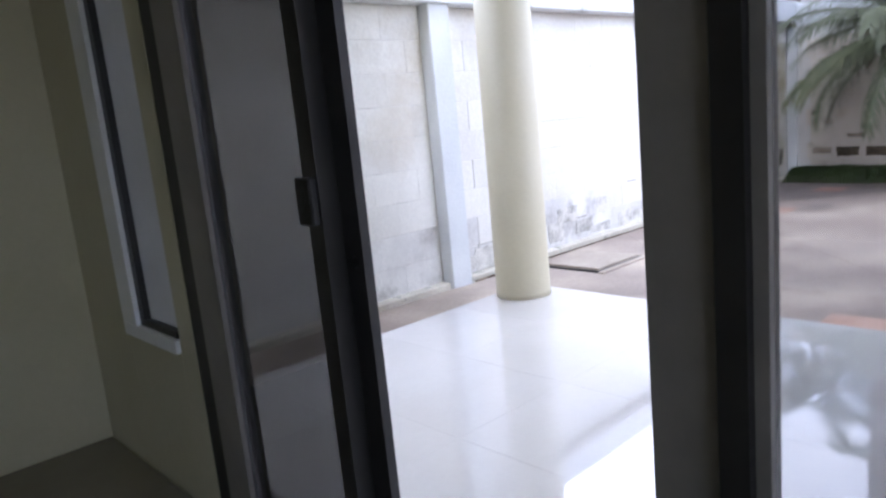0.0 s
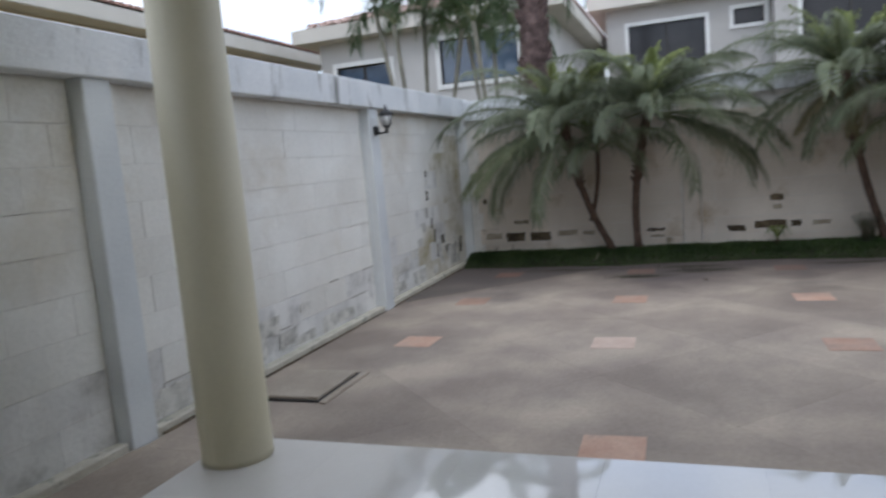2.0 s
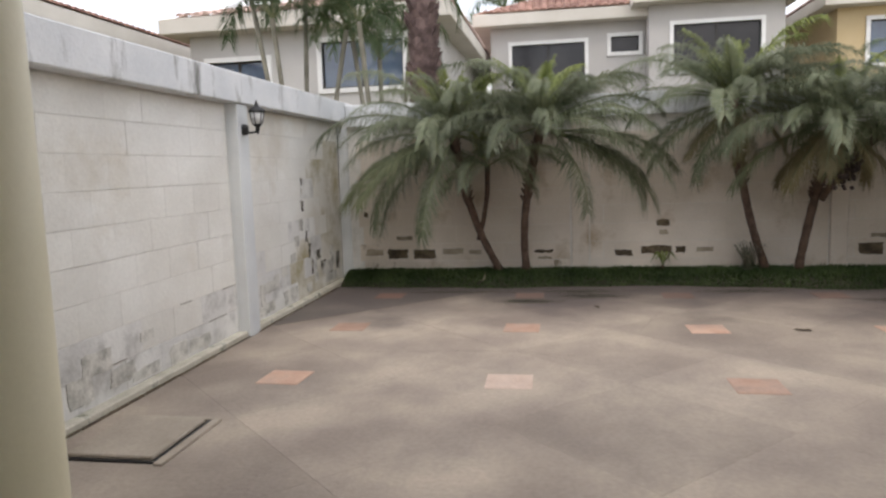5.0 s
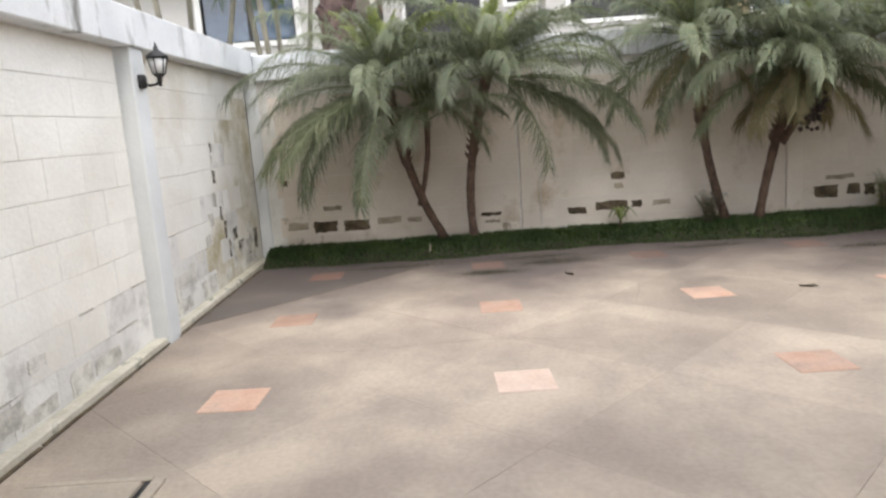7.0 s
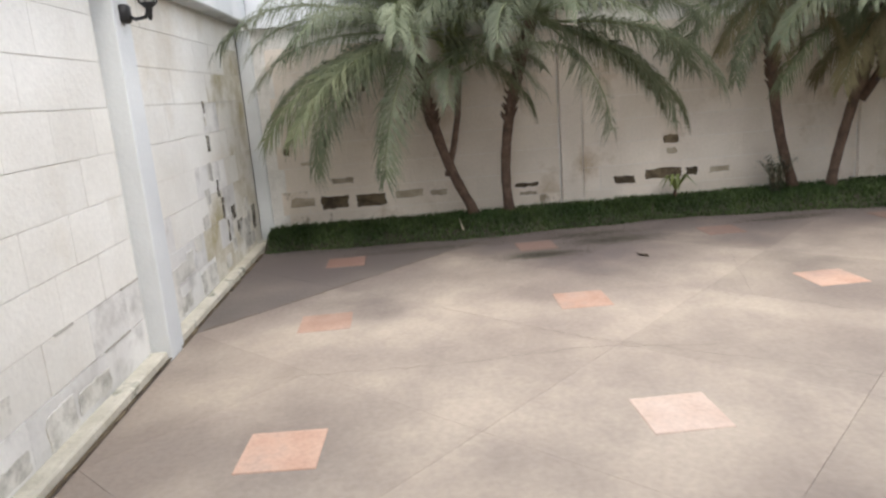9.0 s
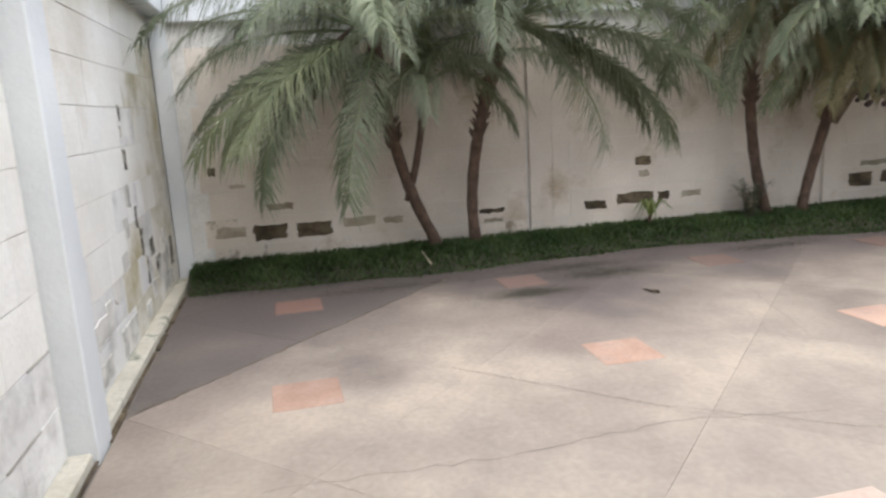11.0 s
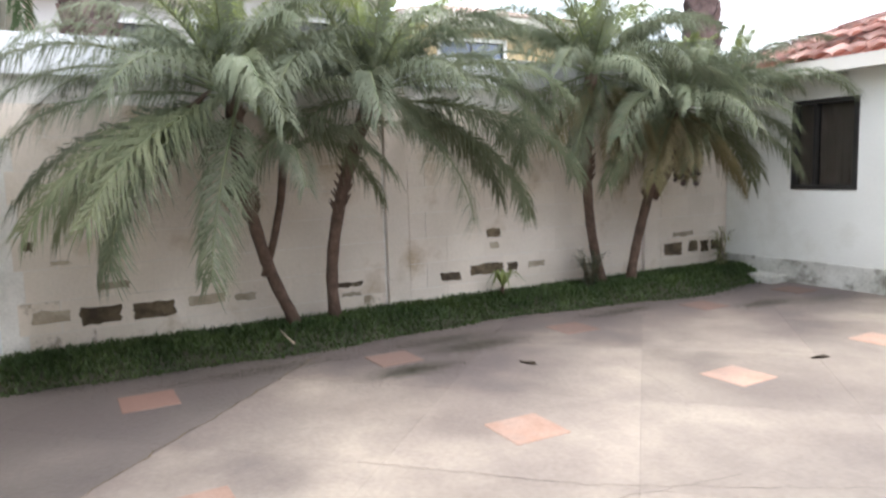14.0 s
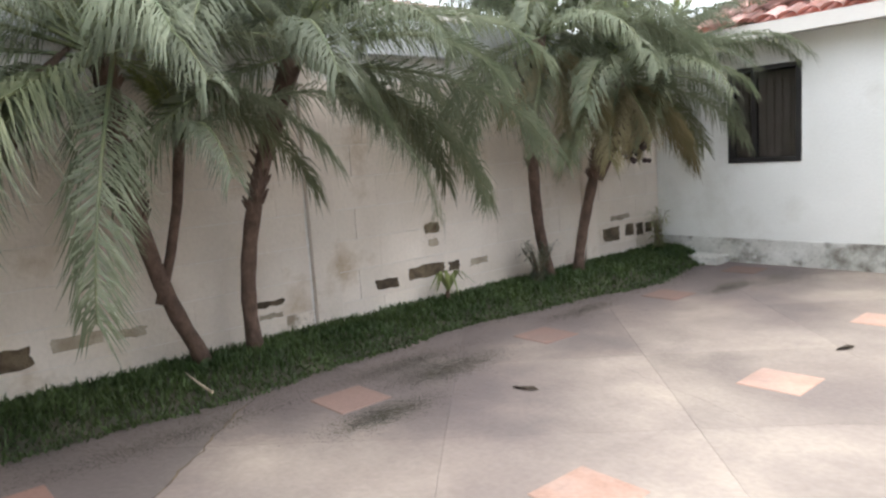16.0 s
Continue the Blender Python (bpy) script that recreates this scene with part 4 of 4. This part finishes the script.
# ---- flowering bush by the second column ----
def leafy(name, loc, count, height, spread, leaf, mat, label, category, seed, stems=18):
    r = random.Random(seed)
    plant = thing(name, loc, label, category)
    bm, lv = bmesh.new(), bmesh.new()
    tips = []
    for s in range(stems):
        a, q = r.uniform(0, 6.28), r.uniform(0.2, 1.0)
        h = height * r.uniform(0.6, 1.05)
        top = Vector((spread * q * math.cos(a), spread * q * math.sin(a), h))
        pts = [(0.04 * math.cos(a), 0.04 * math.sin(a), -0.02), (0.4 * top.x, 0.4 * top.y, 0.5 * h), tuple(top)]
        tube(bm, pts, [0.006, 0.005, 0.002], 5)
        tips.append(top)
        for k in range(count // stems):
            t = r.uniform(0.12, 1.0) ** 1.35
            c = Vector(pts[0]).lerp(Vector(pts[1]), t * 2) if t < 0.5 else Vector(pts[1]).lerp(top, t * 2 - 1)
            d = Vector((r.gauss(0, 1), r.gauss(0, 1), r.uniform(-0.3, 1.1))).normalized()
            sd = d.cross(Vector((0, 0, 1))).normalized() * leaf * 0.058
            ll = leaf * r.uniform(0.6, 1.2)
            v = [lv.verts.new(x) for x in (c, c + d * ll * 0.5 + sd, c + d * ll + Vector((0, 0, -0.2 * ll)), c + d * ll * 0.5 - sd)]
            lv.faces.new(v)
    part("stem", bm, M_BUSHBR, plant)
    part("foliage", lv, mat, plant)
    return plant, tips


bush, tips = leafy("flowering_bush", (4.32, -0.42, 0.0), 3200, 0.70, 0.45, 0.105, M_BUSH, "wispy green bush with small purple flowers beside a column", "bush", 71, 40)
r = random.Random(8)
for tp in tips[:13]:
    bm = bmesh.new()
    for k in range(5):
        a = k * 1.257
        o = Vector((math.cos(a), math.sin(a), 0.4)) * 0.032
        s = Vector((-math.sin(a), math.cos(a), 0)) * 0.016
        v = [bm.verts.new(x) for x in (tp, tp + o * 0.6 + s, tp + o, tp + o * 0.6 - s)]
        bm.faces.new(v)
    part("flower", bm, M_PURPLE, bush, "small purple flower")
leafy("dark_shrub", (9.78, -0.70, 0.14), 900, 0.30, 0.17, 0.075, M_DARKLEAF, "small dark leaved shrub at a palm's foot", "shrub", 72, 14)
leafy("seedling", (9.86, -2.55, 0.14), 260, 0.42, 0.16, 0.12, M_BUSH, "young green seedling at the foot of the back wall", "shrub", 73, 8)

# spiky small plant by the wall
aloe = thing("spiky_plant", (9.88, 0.20, 0.14), "small spiky plant with drooping yellow green leaves", "plant")
r = random.Random(9)
for k in range(10):
    a, L = k * 0.63 + r.uniform(-0.2, 0.2), r.uniform(0.16, 0.26)
    o, s = Vector((math.cos(a) * 0.8, math.sin(a), 0)), Vector((-math.sin(a), math.cos(a), 0)) * 0.014
    bm = bmesh.new()
    p = [Vector((0, 0, 0.06)), o * L * 0.5 + Vector((0, 0, 0.20)), o * L + Vector((0, 0, r.uniform(0.02, 0.14)))]
    v = [bm.verts.new(x) for x in (p[0] - s, p[0] + s, p[1] + s, p[1] - s, p[2])]
    bm.faces.new(v[:4])
    bm.faces.new((v[3], v[2], v[4]))
    part("leaf", bm, M_FRONDY, aloe)
part("stem", tube(bmesh.new(), [(0, 0, -0.02), (0.01, 0, 0.04), (0, 0, 0.075)], [0.02, 0.016, 0.012], 7), M_TRUNK, aloe)

# fallen bits on the concrete and in the grass
for x, y, a in ((8.37, 1.02, 20), (7.44, -0.54, 70)):
    bm = bmesh.new()
    v = [bm.verts.new(c) for c in ((-0.07, 0, 0.006), (-0.02, 0.022, 0.012), (0.05, 0.014, 0.020), (0.08, 0, 0.008), (0.04, -0.02, 0.006), (-0.03, -0.018, 0.018))]
    bm.faces.new(v)
    bmesh.ops.solidify(bm, geom=bm.faces[:], thickness=0.003)
    lf = tagged(part("dead_leaf", bm, M_DEADLEAF), "curled dry brown leaf lying on the concrete", "leaf", "fallen leaves")
    put(lf, (x, y, -0.002), a)
stick = tagged(part("dry_frond_stalk", tube(bmesh.new(), [(-0.17, 0.02, 0.012), (0, 0, 0.02), (0.17, -0.01, 0.05)], [0.008, 0.007, 0.003], 6), M_CHIP), "pale dry palm stalk lying at the edge of the grass", "stick")
put(stick, (9.56, 2.22, 0.085), 6)

# ---- pieces: roof tiles, slabs, floor tiles, blocks ----
# clay barrel tiles on the outbuilding's slope
bm = bmesh.new()
for k in range(7):
    a = math.pi * k / 6
    for yy, rr, zz in ((0, 0.085, 0.028), (-0.40, 0.072, 0.0)):
        bm.verts.new((rr * math.cos(a), yy, zz + 0.055 * math.sin(a)))
bm.verts.ensure_lookup_table()
for k in range(6):
    bm.faces.new((bm.verts[2 * k], bm.verts[2 * k + 2], bm.verts[2 * k + 3], bm.verts[2 * k + 1]))
bmesh.ops.solidify(bm, geom=bm.faces[:], thickness=0.014)
me_tile = mesh_of("roof_tile", bm, M_ROOF, False)
rng = random.Random(3)
slope = math.degrees(math.atan(RS))
for row in range(6):
    for col in range(34):
        x = 9.98 - 0.172 * col
        d = 0.30 * row
        if x > 10.05 - d * math.cos(radians(slope)) - 0.05:
            continue
        y, z = REAVE + 0.05 - d * math.cos(radians(slope)), RZ + 0.005 + (d - 0.05) * math.sin(radians(slope))
        piece("roof_tile", me_tile, roof_annex, pose(x + rng.uniform(-0.006, 0.006), y, z + rng.uniform(0, 0.006), -slope, 0, rng.uniform(-1.5, 1.5)))
me_hip = mesh_of("hip_tile", lathe(bmesh.new(), [(0, 0, 0, 0.075), (0, 0, 0.42, 0.062)], 10), M_HIP, True)
for k in range(6):
    t = 0.30 * k
    piece("hip_tile", me_hip, roof_annex, Matrix.Translation((10.12 - t, REAVE - t, RZ + 0.02 + t * RS)) @ Vector((-1, -1, RS)).to_track_quat("Z", "Y").to_matrix().to_4x4())

# diagonal concrete slabs, cut to the yard
S2 = math.sqrt(0.5)
JP, JM = 6.92, 3.54                       # joints run along x + y and x - y in steps of 1.5
rng = random.Random(4)
for i in range(-5, 6):
    for j in range(-6, 7):
        s0, s1, d0, d1 = JP + 1.5 * i, JP + 1.5 * (i + 1), JM + 1.5 * j, JM + 1.5 * (j + 1)
        g = 0.0012
        bm = bmesh.new()
        cs = [((s + d) / 2, (s - d) / 2) for s, d in ((s0 + g, d0 + g), (s1 - g, d0 + g), (s1 - g, d1 - g), (s0 + g, d1 - g))]
        if max(c[0] for c in cs) < YX0 or min(c[0] for c in cs) > YX1 or max(c[1] for c in cs) < YY0 or min(c[1] for c in cs) > YY1:
            bm.free()
            continue
        lo, hi = [bm.verts.new((*c, -0.015)) for c in cs], [bm.verts.new((*c, 0.0)) for c in cs]
        bm.faces.new(lo)
        bm.faces.new(hi)
        for k in range(4):
            bm.faces.new((lo[k], lo[(k + 1) % 4], hi[(k + 1) % 4], hi[k]))
        for co, no in (((YX0 + 0.018, 0, 0), (-1, 0, 0)), ((YX1, 0, 0), (1, 0, 0)), ((0, YY0, 0), (0, -1, 0)), ((0, YY1, 0), (0, 1, 0))):
            cut = bmesh.ops.bisect_plane(bm, geom=bm.verts[:] + bm.edges[:] + bm.faces[:], plane_co=co, plane_no=no, clear_outer=True)
            es = [e for e in cut["geom_cut"] if isinstance(e, bmesh.types.BMEdge)]
            if es:
                bmesh.ops.edgeloop_fill(bm, edges=es)
        if len(bm.faces) < 4:
            bm.free()
            continue
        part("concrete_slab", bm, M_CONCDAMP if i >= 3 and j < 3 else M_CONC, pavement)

# terracotta insets on a 1.5 m grid, darker in the row nearest the bed
me_terra = mesh_of("terracotta_tile", boxes((-0.15, -0.15, -0.01, 0.15, 0.15, 0.004), bevel=0.003), M_TERRA)
me_dark = mesh_of("terracotta_tile", boxes((-0.15, -0.15, -0.01, 0.15, 0.15, 0.004), bevel=0.003), M_TERRADARK)
me_pale = mesh_of("terracotta_tile", boxes((-0.15, -0.15, -0.01, 0.15, 0.15, 0.004), bevel=0.003), M_PALE)
rng = random.Random(6)
for x in (4.14, 5.98, 7.48, 8.97):
    for y in (3.19, 1.68, 0.18, -1.27, -2.5):
        if x < 4.5 and y > 3:
            continue
        yy = y - 0.18 if x < 4.5 else y
        piece("terracotta_tile", me_pale if (x, y) == (5.98, 1.68) else me_dark if x > 8.5 and y < 3 else me_terra, pavement, pose(x, yy, 0, 0, 0, rng.uniform(-2.5, 2.5)))
piece("terracotta_tile", me_pale, pavement, pose(4.73, -0.34, 0, 0, 0, 12))

# polished porch tiles and room tiles, 60 cm
me_pt = mesh_of("porch_tile", boxes((0.0004, 0.0004, -0.011, 0.6036, 0.6036, 0.0)), M_PORCH)
me_rt = mesh_of("floor_tile", boxes((0.0015, 0.0015, -0.011, 0.6015, 0.6015, 0.0), bevel=0.001), M_ROOMFLOOR)
for i in range(4):
    for j in range(13):
        piece("porch_tile", me_pt, porch, pose(3.79 - 0.604 * (i + 1), 3.30 - 0.604 * (j + 1), PZ))
for i in range(5):
    for j in range(8):
        piece("floor_tile", me_rt, room_floor, pose(1.195 - 0.604 * (i + 1), 3.235 - 0.604 * (j + 1), PZ))

# blocks of the two yard walls
BW, BH, BD = PITCH - 0.0015, COURSE - 0.004, 0.03


def block_mesh(mat, w=BW):
    return mesh_of("block", boxes((0, -BD, 0, w, 0, BH), bevel=0.0012), mat)


KINDS = {"paint": M_PAINT, "peel": M_PEEL, "moss": M_MOSS, "back": M_BACKPAINT, "bare": M_BARE, "worn": M_BACKPEEL, "chip": M_BACKFAINT}
cache = {}


def lay(parent, m, kind, w):
    key = (kind, round(w, 2))
    if key not in cache:
        cache[key] = block_mesh(KINDS[kind], round(w, 2))
    piece("block", cache[key], parent, m)


rng = random.Random(7)
for x0, x1 in ((0.69, 3.76), (3.97, 7.10), (7.32, 10.0)):
    for c in range(9):
        z = FIRST + COURSE * c
        x = x0 + 0.004 - (0.5 * PITCH if c % 2 else 0)
        while x < x1 - 0.02:
            a, b = max(x, x0 + 0.004), min(x + BW, x1 - 0.004)
            mid = (a + b) / 2
            if b - a > 0.05:
                kind = "paint"
                if c == 0 or (c == 1 and rng.random() < 0.55) or (c == 2 and mid > 7.3 and rng.random() < 0.4):
                    kind = "peel"
                if c < 8 and rng.random() < (mid - 8.3) / 1.5:
                    kind = "moss"
                if 8.3 < mid < 8.95 and 1 < c < 6 and rng.random() < 0.5:
                    kind = "peel"
                lay(wall_side, pose(a, WY + 0.03 + rng.uniform(-0.002, 0.002), z, 0, 0, 0), kind, b - a)
            x += PITCH
for y0, y1 in ((1.23, 3.83), (-1.61, 1.01), (-3.0, -1.81)):
    for c in range(9):
        z = FIRST + COURSE * c
        y = 3.97 + (0.5 * PITCH if c % 2 == 0 else 0)
        while y > y0 + 0.02:
            b, a = min(y, y1 - 0.004), max(y - BW, y0 + 0.004)
            mid = (a + b) / 2
            if b - a > 0.05 and z + BH < 1.93:
                kind = "chip" if rng.random() < (0.14 if c < 2 else 0.0) else "back"
                lay(wall_back, pose(BX + 0.03 + rng.uniform(-0.001, 0.001), b, z, 0, 0, -90), kind, b - a)
            y -= PITCH


# spots where paint and render have fallen off the blocks
spots = []


def bare_spot(parent, mat, along, z, w, h, wall, rng):
    """An uneven flat patch on a wall: 'side' faces -y at WY, 'back' faces -x at BX."""
    bm = bmesh.new()
    pts = []
    spots.append(along)
    proud = 0.003 + 0.00005 * (len(spots) % 60)
    for k in range(20):
        a = 2 * math.pi * (k + 0.5) / 20
        u, v = math.cos(a), math.sin(a)
        f = 0.5 / max(abs(u), abs(v))
        pts.append((w * u * f + rng.uniform(-0.013, 0.009), h * v * f + rng.uniform(-0.008, 0.008)))
    if wall == "side":
        vs = [bm.verts.new((along + u, WY - proud, z + v)) for u, v in pts]
    else:
        vs = [bm.verts.new((BX - proud, along - u, z + v)) for u, v in pts]
    f = bm.faces.new(vs)
    out = bmesh.ops.extrude_face_region(bm, geom=[f])
    for v in out["geom"]:
        if isinstance(v, bmesh.types.BMVert):
            v.co += Vector((0, 0.006, 0)) if wall == "side" else Vector((0.006, 0, 0))
    part("bare_spot", bm, mat, parent)


rng = random.Random(17)
for a, b, z, h, m in ((3.47, 3.22, 0.325, 0.12, M_BARE), (3.14, 2.87, 0.32, 0.11, M_BARE), (3.75, 3.53, 0.35, 0.08, M_CHIP), (2.78, 2.52, 0.35, 0.07, M_CHIP), (2.45, 2.30, 0.34, 0.05, M_CHIP),
                      (3.35, 3.15, 0.52, 0.05, M_CHIP), (1.66, 1.44, 0.34, 0.035, M_BARE), (1.62, 1.46, 0.26, 0.03, M_CHIP), (0.72, 0.52, 0.315, 0.07, M_BARE), (0.42, 0.08, 0.345, 0.09, M_BARE),
                      (0.03, -0.08, 0.345, 0.07, M_BARE), (-0.2, -0.38, 0.34, 0.05, M_CHIP), (0.24, 0.10, 0.66, 0.08, M_BARE), (0.22, 0.12, 0.55, 0.05, M_CHIP), (-1.93, -2.18, 0.33, 0.12, M_BARE),
                      (-2.28, -2.42, 0.34, 0.11, M_BARE), (-2.47, -2.58, 0.33, 0.12, M_BARE), (-2.63, -2.74, 0.33, 0.10, M_BARE), (-2.05, -2.35, 0.48, 0.05, M_CHIP), (3.76, 3.70, 0.82, 0.06, M_BARE), (3.62, 3.50, 0.70, 0.03, M_CHIP)):
    bare_spot(wall_back, m, (a + b) / 2, z, a - b, h, "back", rng)
for x, z, w, h, m in ((8.72, 1.02, 0.07, 0.11, M_DARKCHIP), (8.73, 1.27, 0.035, 0.08, M_DARKCHIP), (8.72, 1.17, 0.03, 0.05, M_DARKCHIP), (8.66, 0.82, 0.10, 0.12, M_GREYCHIP), (8.52, 0.66, 0.12, 0.10, M_GREYCHIP), (8.80, 0.68, 0.05, 0.12, M_DARKCHIP),
                      (8.88, 0.52, 0.06, 0.16, M_DARKCHIP), (8.94, 0.34, 0.05, 0.16, M_DARKCHIP), (8.40, 0.50, 0.16, 0.10, M_GREYCHIP), (9.15, 0.45, 0.10, 0.10, M_DARKCHIP), (9.3, 0.30, 0.14, 0.12, M_DARKCHIP), (9.05, 0.20, 0.12, 0.10, M_GREYCHIP),
                      (9.55, 0.25, 0.16, 0.14, M_DARKCHIP), (9.6, 0.45, 0.10, 0.10, M_GREYCHIP), (9.82, 0.30, 0.12, 0.20, M_DARKCHIP), (7.95, 0.33, 0.10, 0.14, M_GREYCHIP), (7.62, 0.22, 0.09, 0.12, M_GREYCHIP), (8.15, 0.40, 0.14, 0.10, M_GREYCHIP)):
    bare_spot(wall_side, m, x, z, w, h, "side", rng)
x = 4.05
while x < 9.9:
    if not 7.02 < x < 7.42:
        for z in (0.12, 0.30):
            if rng.random() < (0.65 if z < 0.2 else 0.32):
                w = rng.uniform(0.12, 0.36)
                bare_spot(wall_side, M_GREYCHIP, x + rng.uniform(-0.04, 0.04), z + rng.uniform(-0.03, 0.05), w, rng.uniform(0.07, 0.17), "side", rng)
    x += rng.uniform(0.17, 0.30)

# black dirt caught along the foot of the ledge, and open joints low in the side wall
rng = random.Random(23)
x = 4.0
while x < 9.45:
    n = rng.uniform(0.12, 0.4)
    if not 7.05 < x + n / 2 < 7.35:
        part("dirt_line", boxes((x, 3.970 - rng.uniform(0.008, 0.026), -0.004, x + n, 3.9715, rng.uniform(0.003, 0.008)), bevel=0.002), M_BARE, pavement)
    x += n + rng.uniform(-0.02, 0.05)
for c in (1, 2):
    x = 4.15
    while x < 6.95:
        n = rng.uniform(0.15, 0.5)
        zj = FIRST + COURSE * c - 0.002
        if rng.random() < (0.8 if c == 1 else 0.4):
            part("open_joint", boxes((x, WY - 0.005, zj - 0.004, min(x + n, 7.08), WY + 0.004, zj + rng.uniform(0.002, 0.006))), M_OPENJOINT, wall_side)
        if rng.random() < 0.12:
            part("open_joint", boxes((x, WY - 0.005, zj - 0.12, x + rng.uniform(0.004, 0.007), WY + 0.004, zj)), M_OPENJOINT, wall_side)
        x += n + rng.uniform(0.02, 0.2)

# hairline cracks across the slabs
def crack(points, seed, wide=1.0, mat=M_JOINT):
    r = random.Random(seed)
    bm = bmesh.new()
    line = []
    for (xa, ya), (xb, yb) in zip(points, points[1:]):
        n = max(3, int(math.hypot(xb - xa, yb - ya) / 0.06))
        line += [(xa + (xb - xa) * k / n + r.uniform(-0.014, 0.014), ya + (yb - ya) * k / n + r.uniform(-0.014, 0.014)) for k in range(n)]
    prev = None
    for k, (x, y) in enumerate(line):
        w = r.uniform(0.001, 0.0026) * wide
        dx, dy = points[-1][0] - points[0][0], points[-1][1] - points[0][1]
        d = math.hypot(dx, dy)
        cur = (bm.verts.new((x - w * dy / d, y + w * dx / d, 0.0012)), bm.verts.new((x + w * dy / d, y - w * dx / d, 0.0012)))
        if prev:
            bm.faces.new((prev[0], prev[1], cur[1], cur[0]))
        prev = cur
    part("crack", bm, mat, pavement)


crack([(6.70, 3.35), (6.67, 2.6), (6.72, 1.8), (6.60, 1.2)], 1)
crack([(7.55, 2.5), (6.86, 1.82), (6.3, 1.0), (5.9, 0.55)], 2)
crack([(9.2, -2.0), (8.6, -1.75), (7.7, -1.9), (7.1, -1.5)], 3)
crack([(8.9, 0.9), (8.2, 0.45), (7.3, 0.75), (6.8, 0.3)], 4)

crack([(7.52, 3.90), (8.3, 3.12), (8.9, 2.52), (9.40, 2.02)], 5, 2.4, M_BARE)


# dark stains beside the bed, built as loose crumbs lying in soft-edged drifts
rng = random.Random(31)
verts, faces = [], []


def crumbs(x, y, sx, sy, count):
    for _ in range(2 * count):
        px, py, q, a = rng.gauss(x, sx), rng.gauss(y, sy), rng.uniform(0.0015, 0.0036), rng.uniform(0, 6.28)
        if px > 9.6 or py < -2.8:
            continue
        k = len(verts)
        for t in range(3):
            b = a + 2.1 * t
            verts.append((px + q * math.cos(b), py + q * math.sin(b), 0.0012))
        verts.append((px, py, 0.0012 + q * 0.6))
        faces.extend(((k, k + 1, k + 3), (k + 1, k + 2, k + 3), (k + 2, k, k + 3)))


for x, y, sx, sy, n in ((8.66, 1.70, 0.06, 0.15, 2100), (8.95, 1.05, 0.08, 0.20, 2400), (9.22, 1.15, 0.07, 0.24, 1800), (8.72, -1.75, 0.06, 0.16, 1200), (9.2, -0.5, 0.06, 0.22, 1300), (9.2, 2.5, 0.06, 0.35, 1500), (8.55, -2.2, 0.10, 0.20, 900)):
    crumbs(x, y, sx, sy, n)
for k in range(44):
    y = -2.7 + 0.15 * k
    crumbs(bed_edge(y) - 0.03, y, 0.07, 0.08, 70)
me = bpy.data.meshes.new("soil_crumb")
me.from_pydata(verts, [], faces)
me.materials.append(M_SOIL)
tagged(new("soil_crumb", me), "dark soil-coloured crumbs standing in for stains on the concrete beside the bed", "soil", kind="stuff")
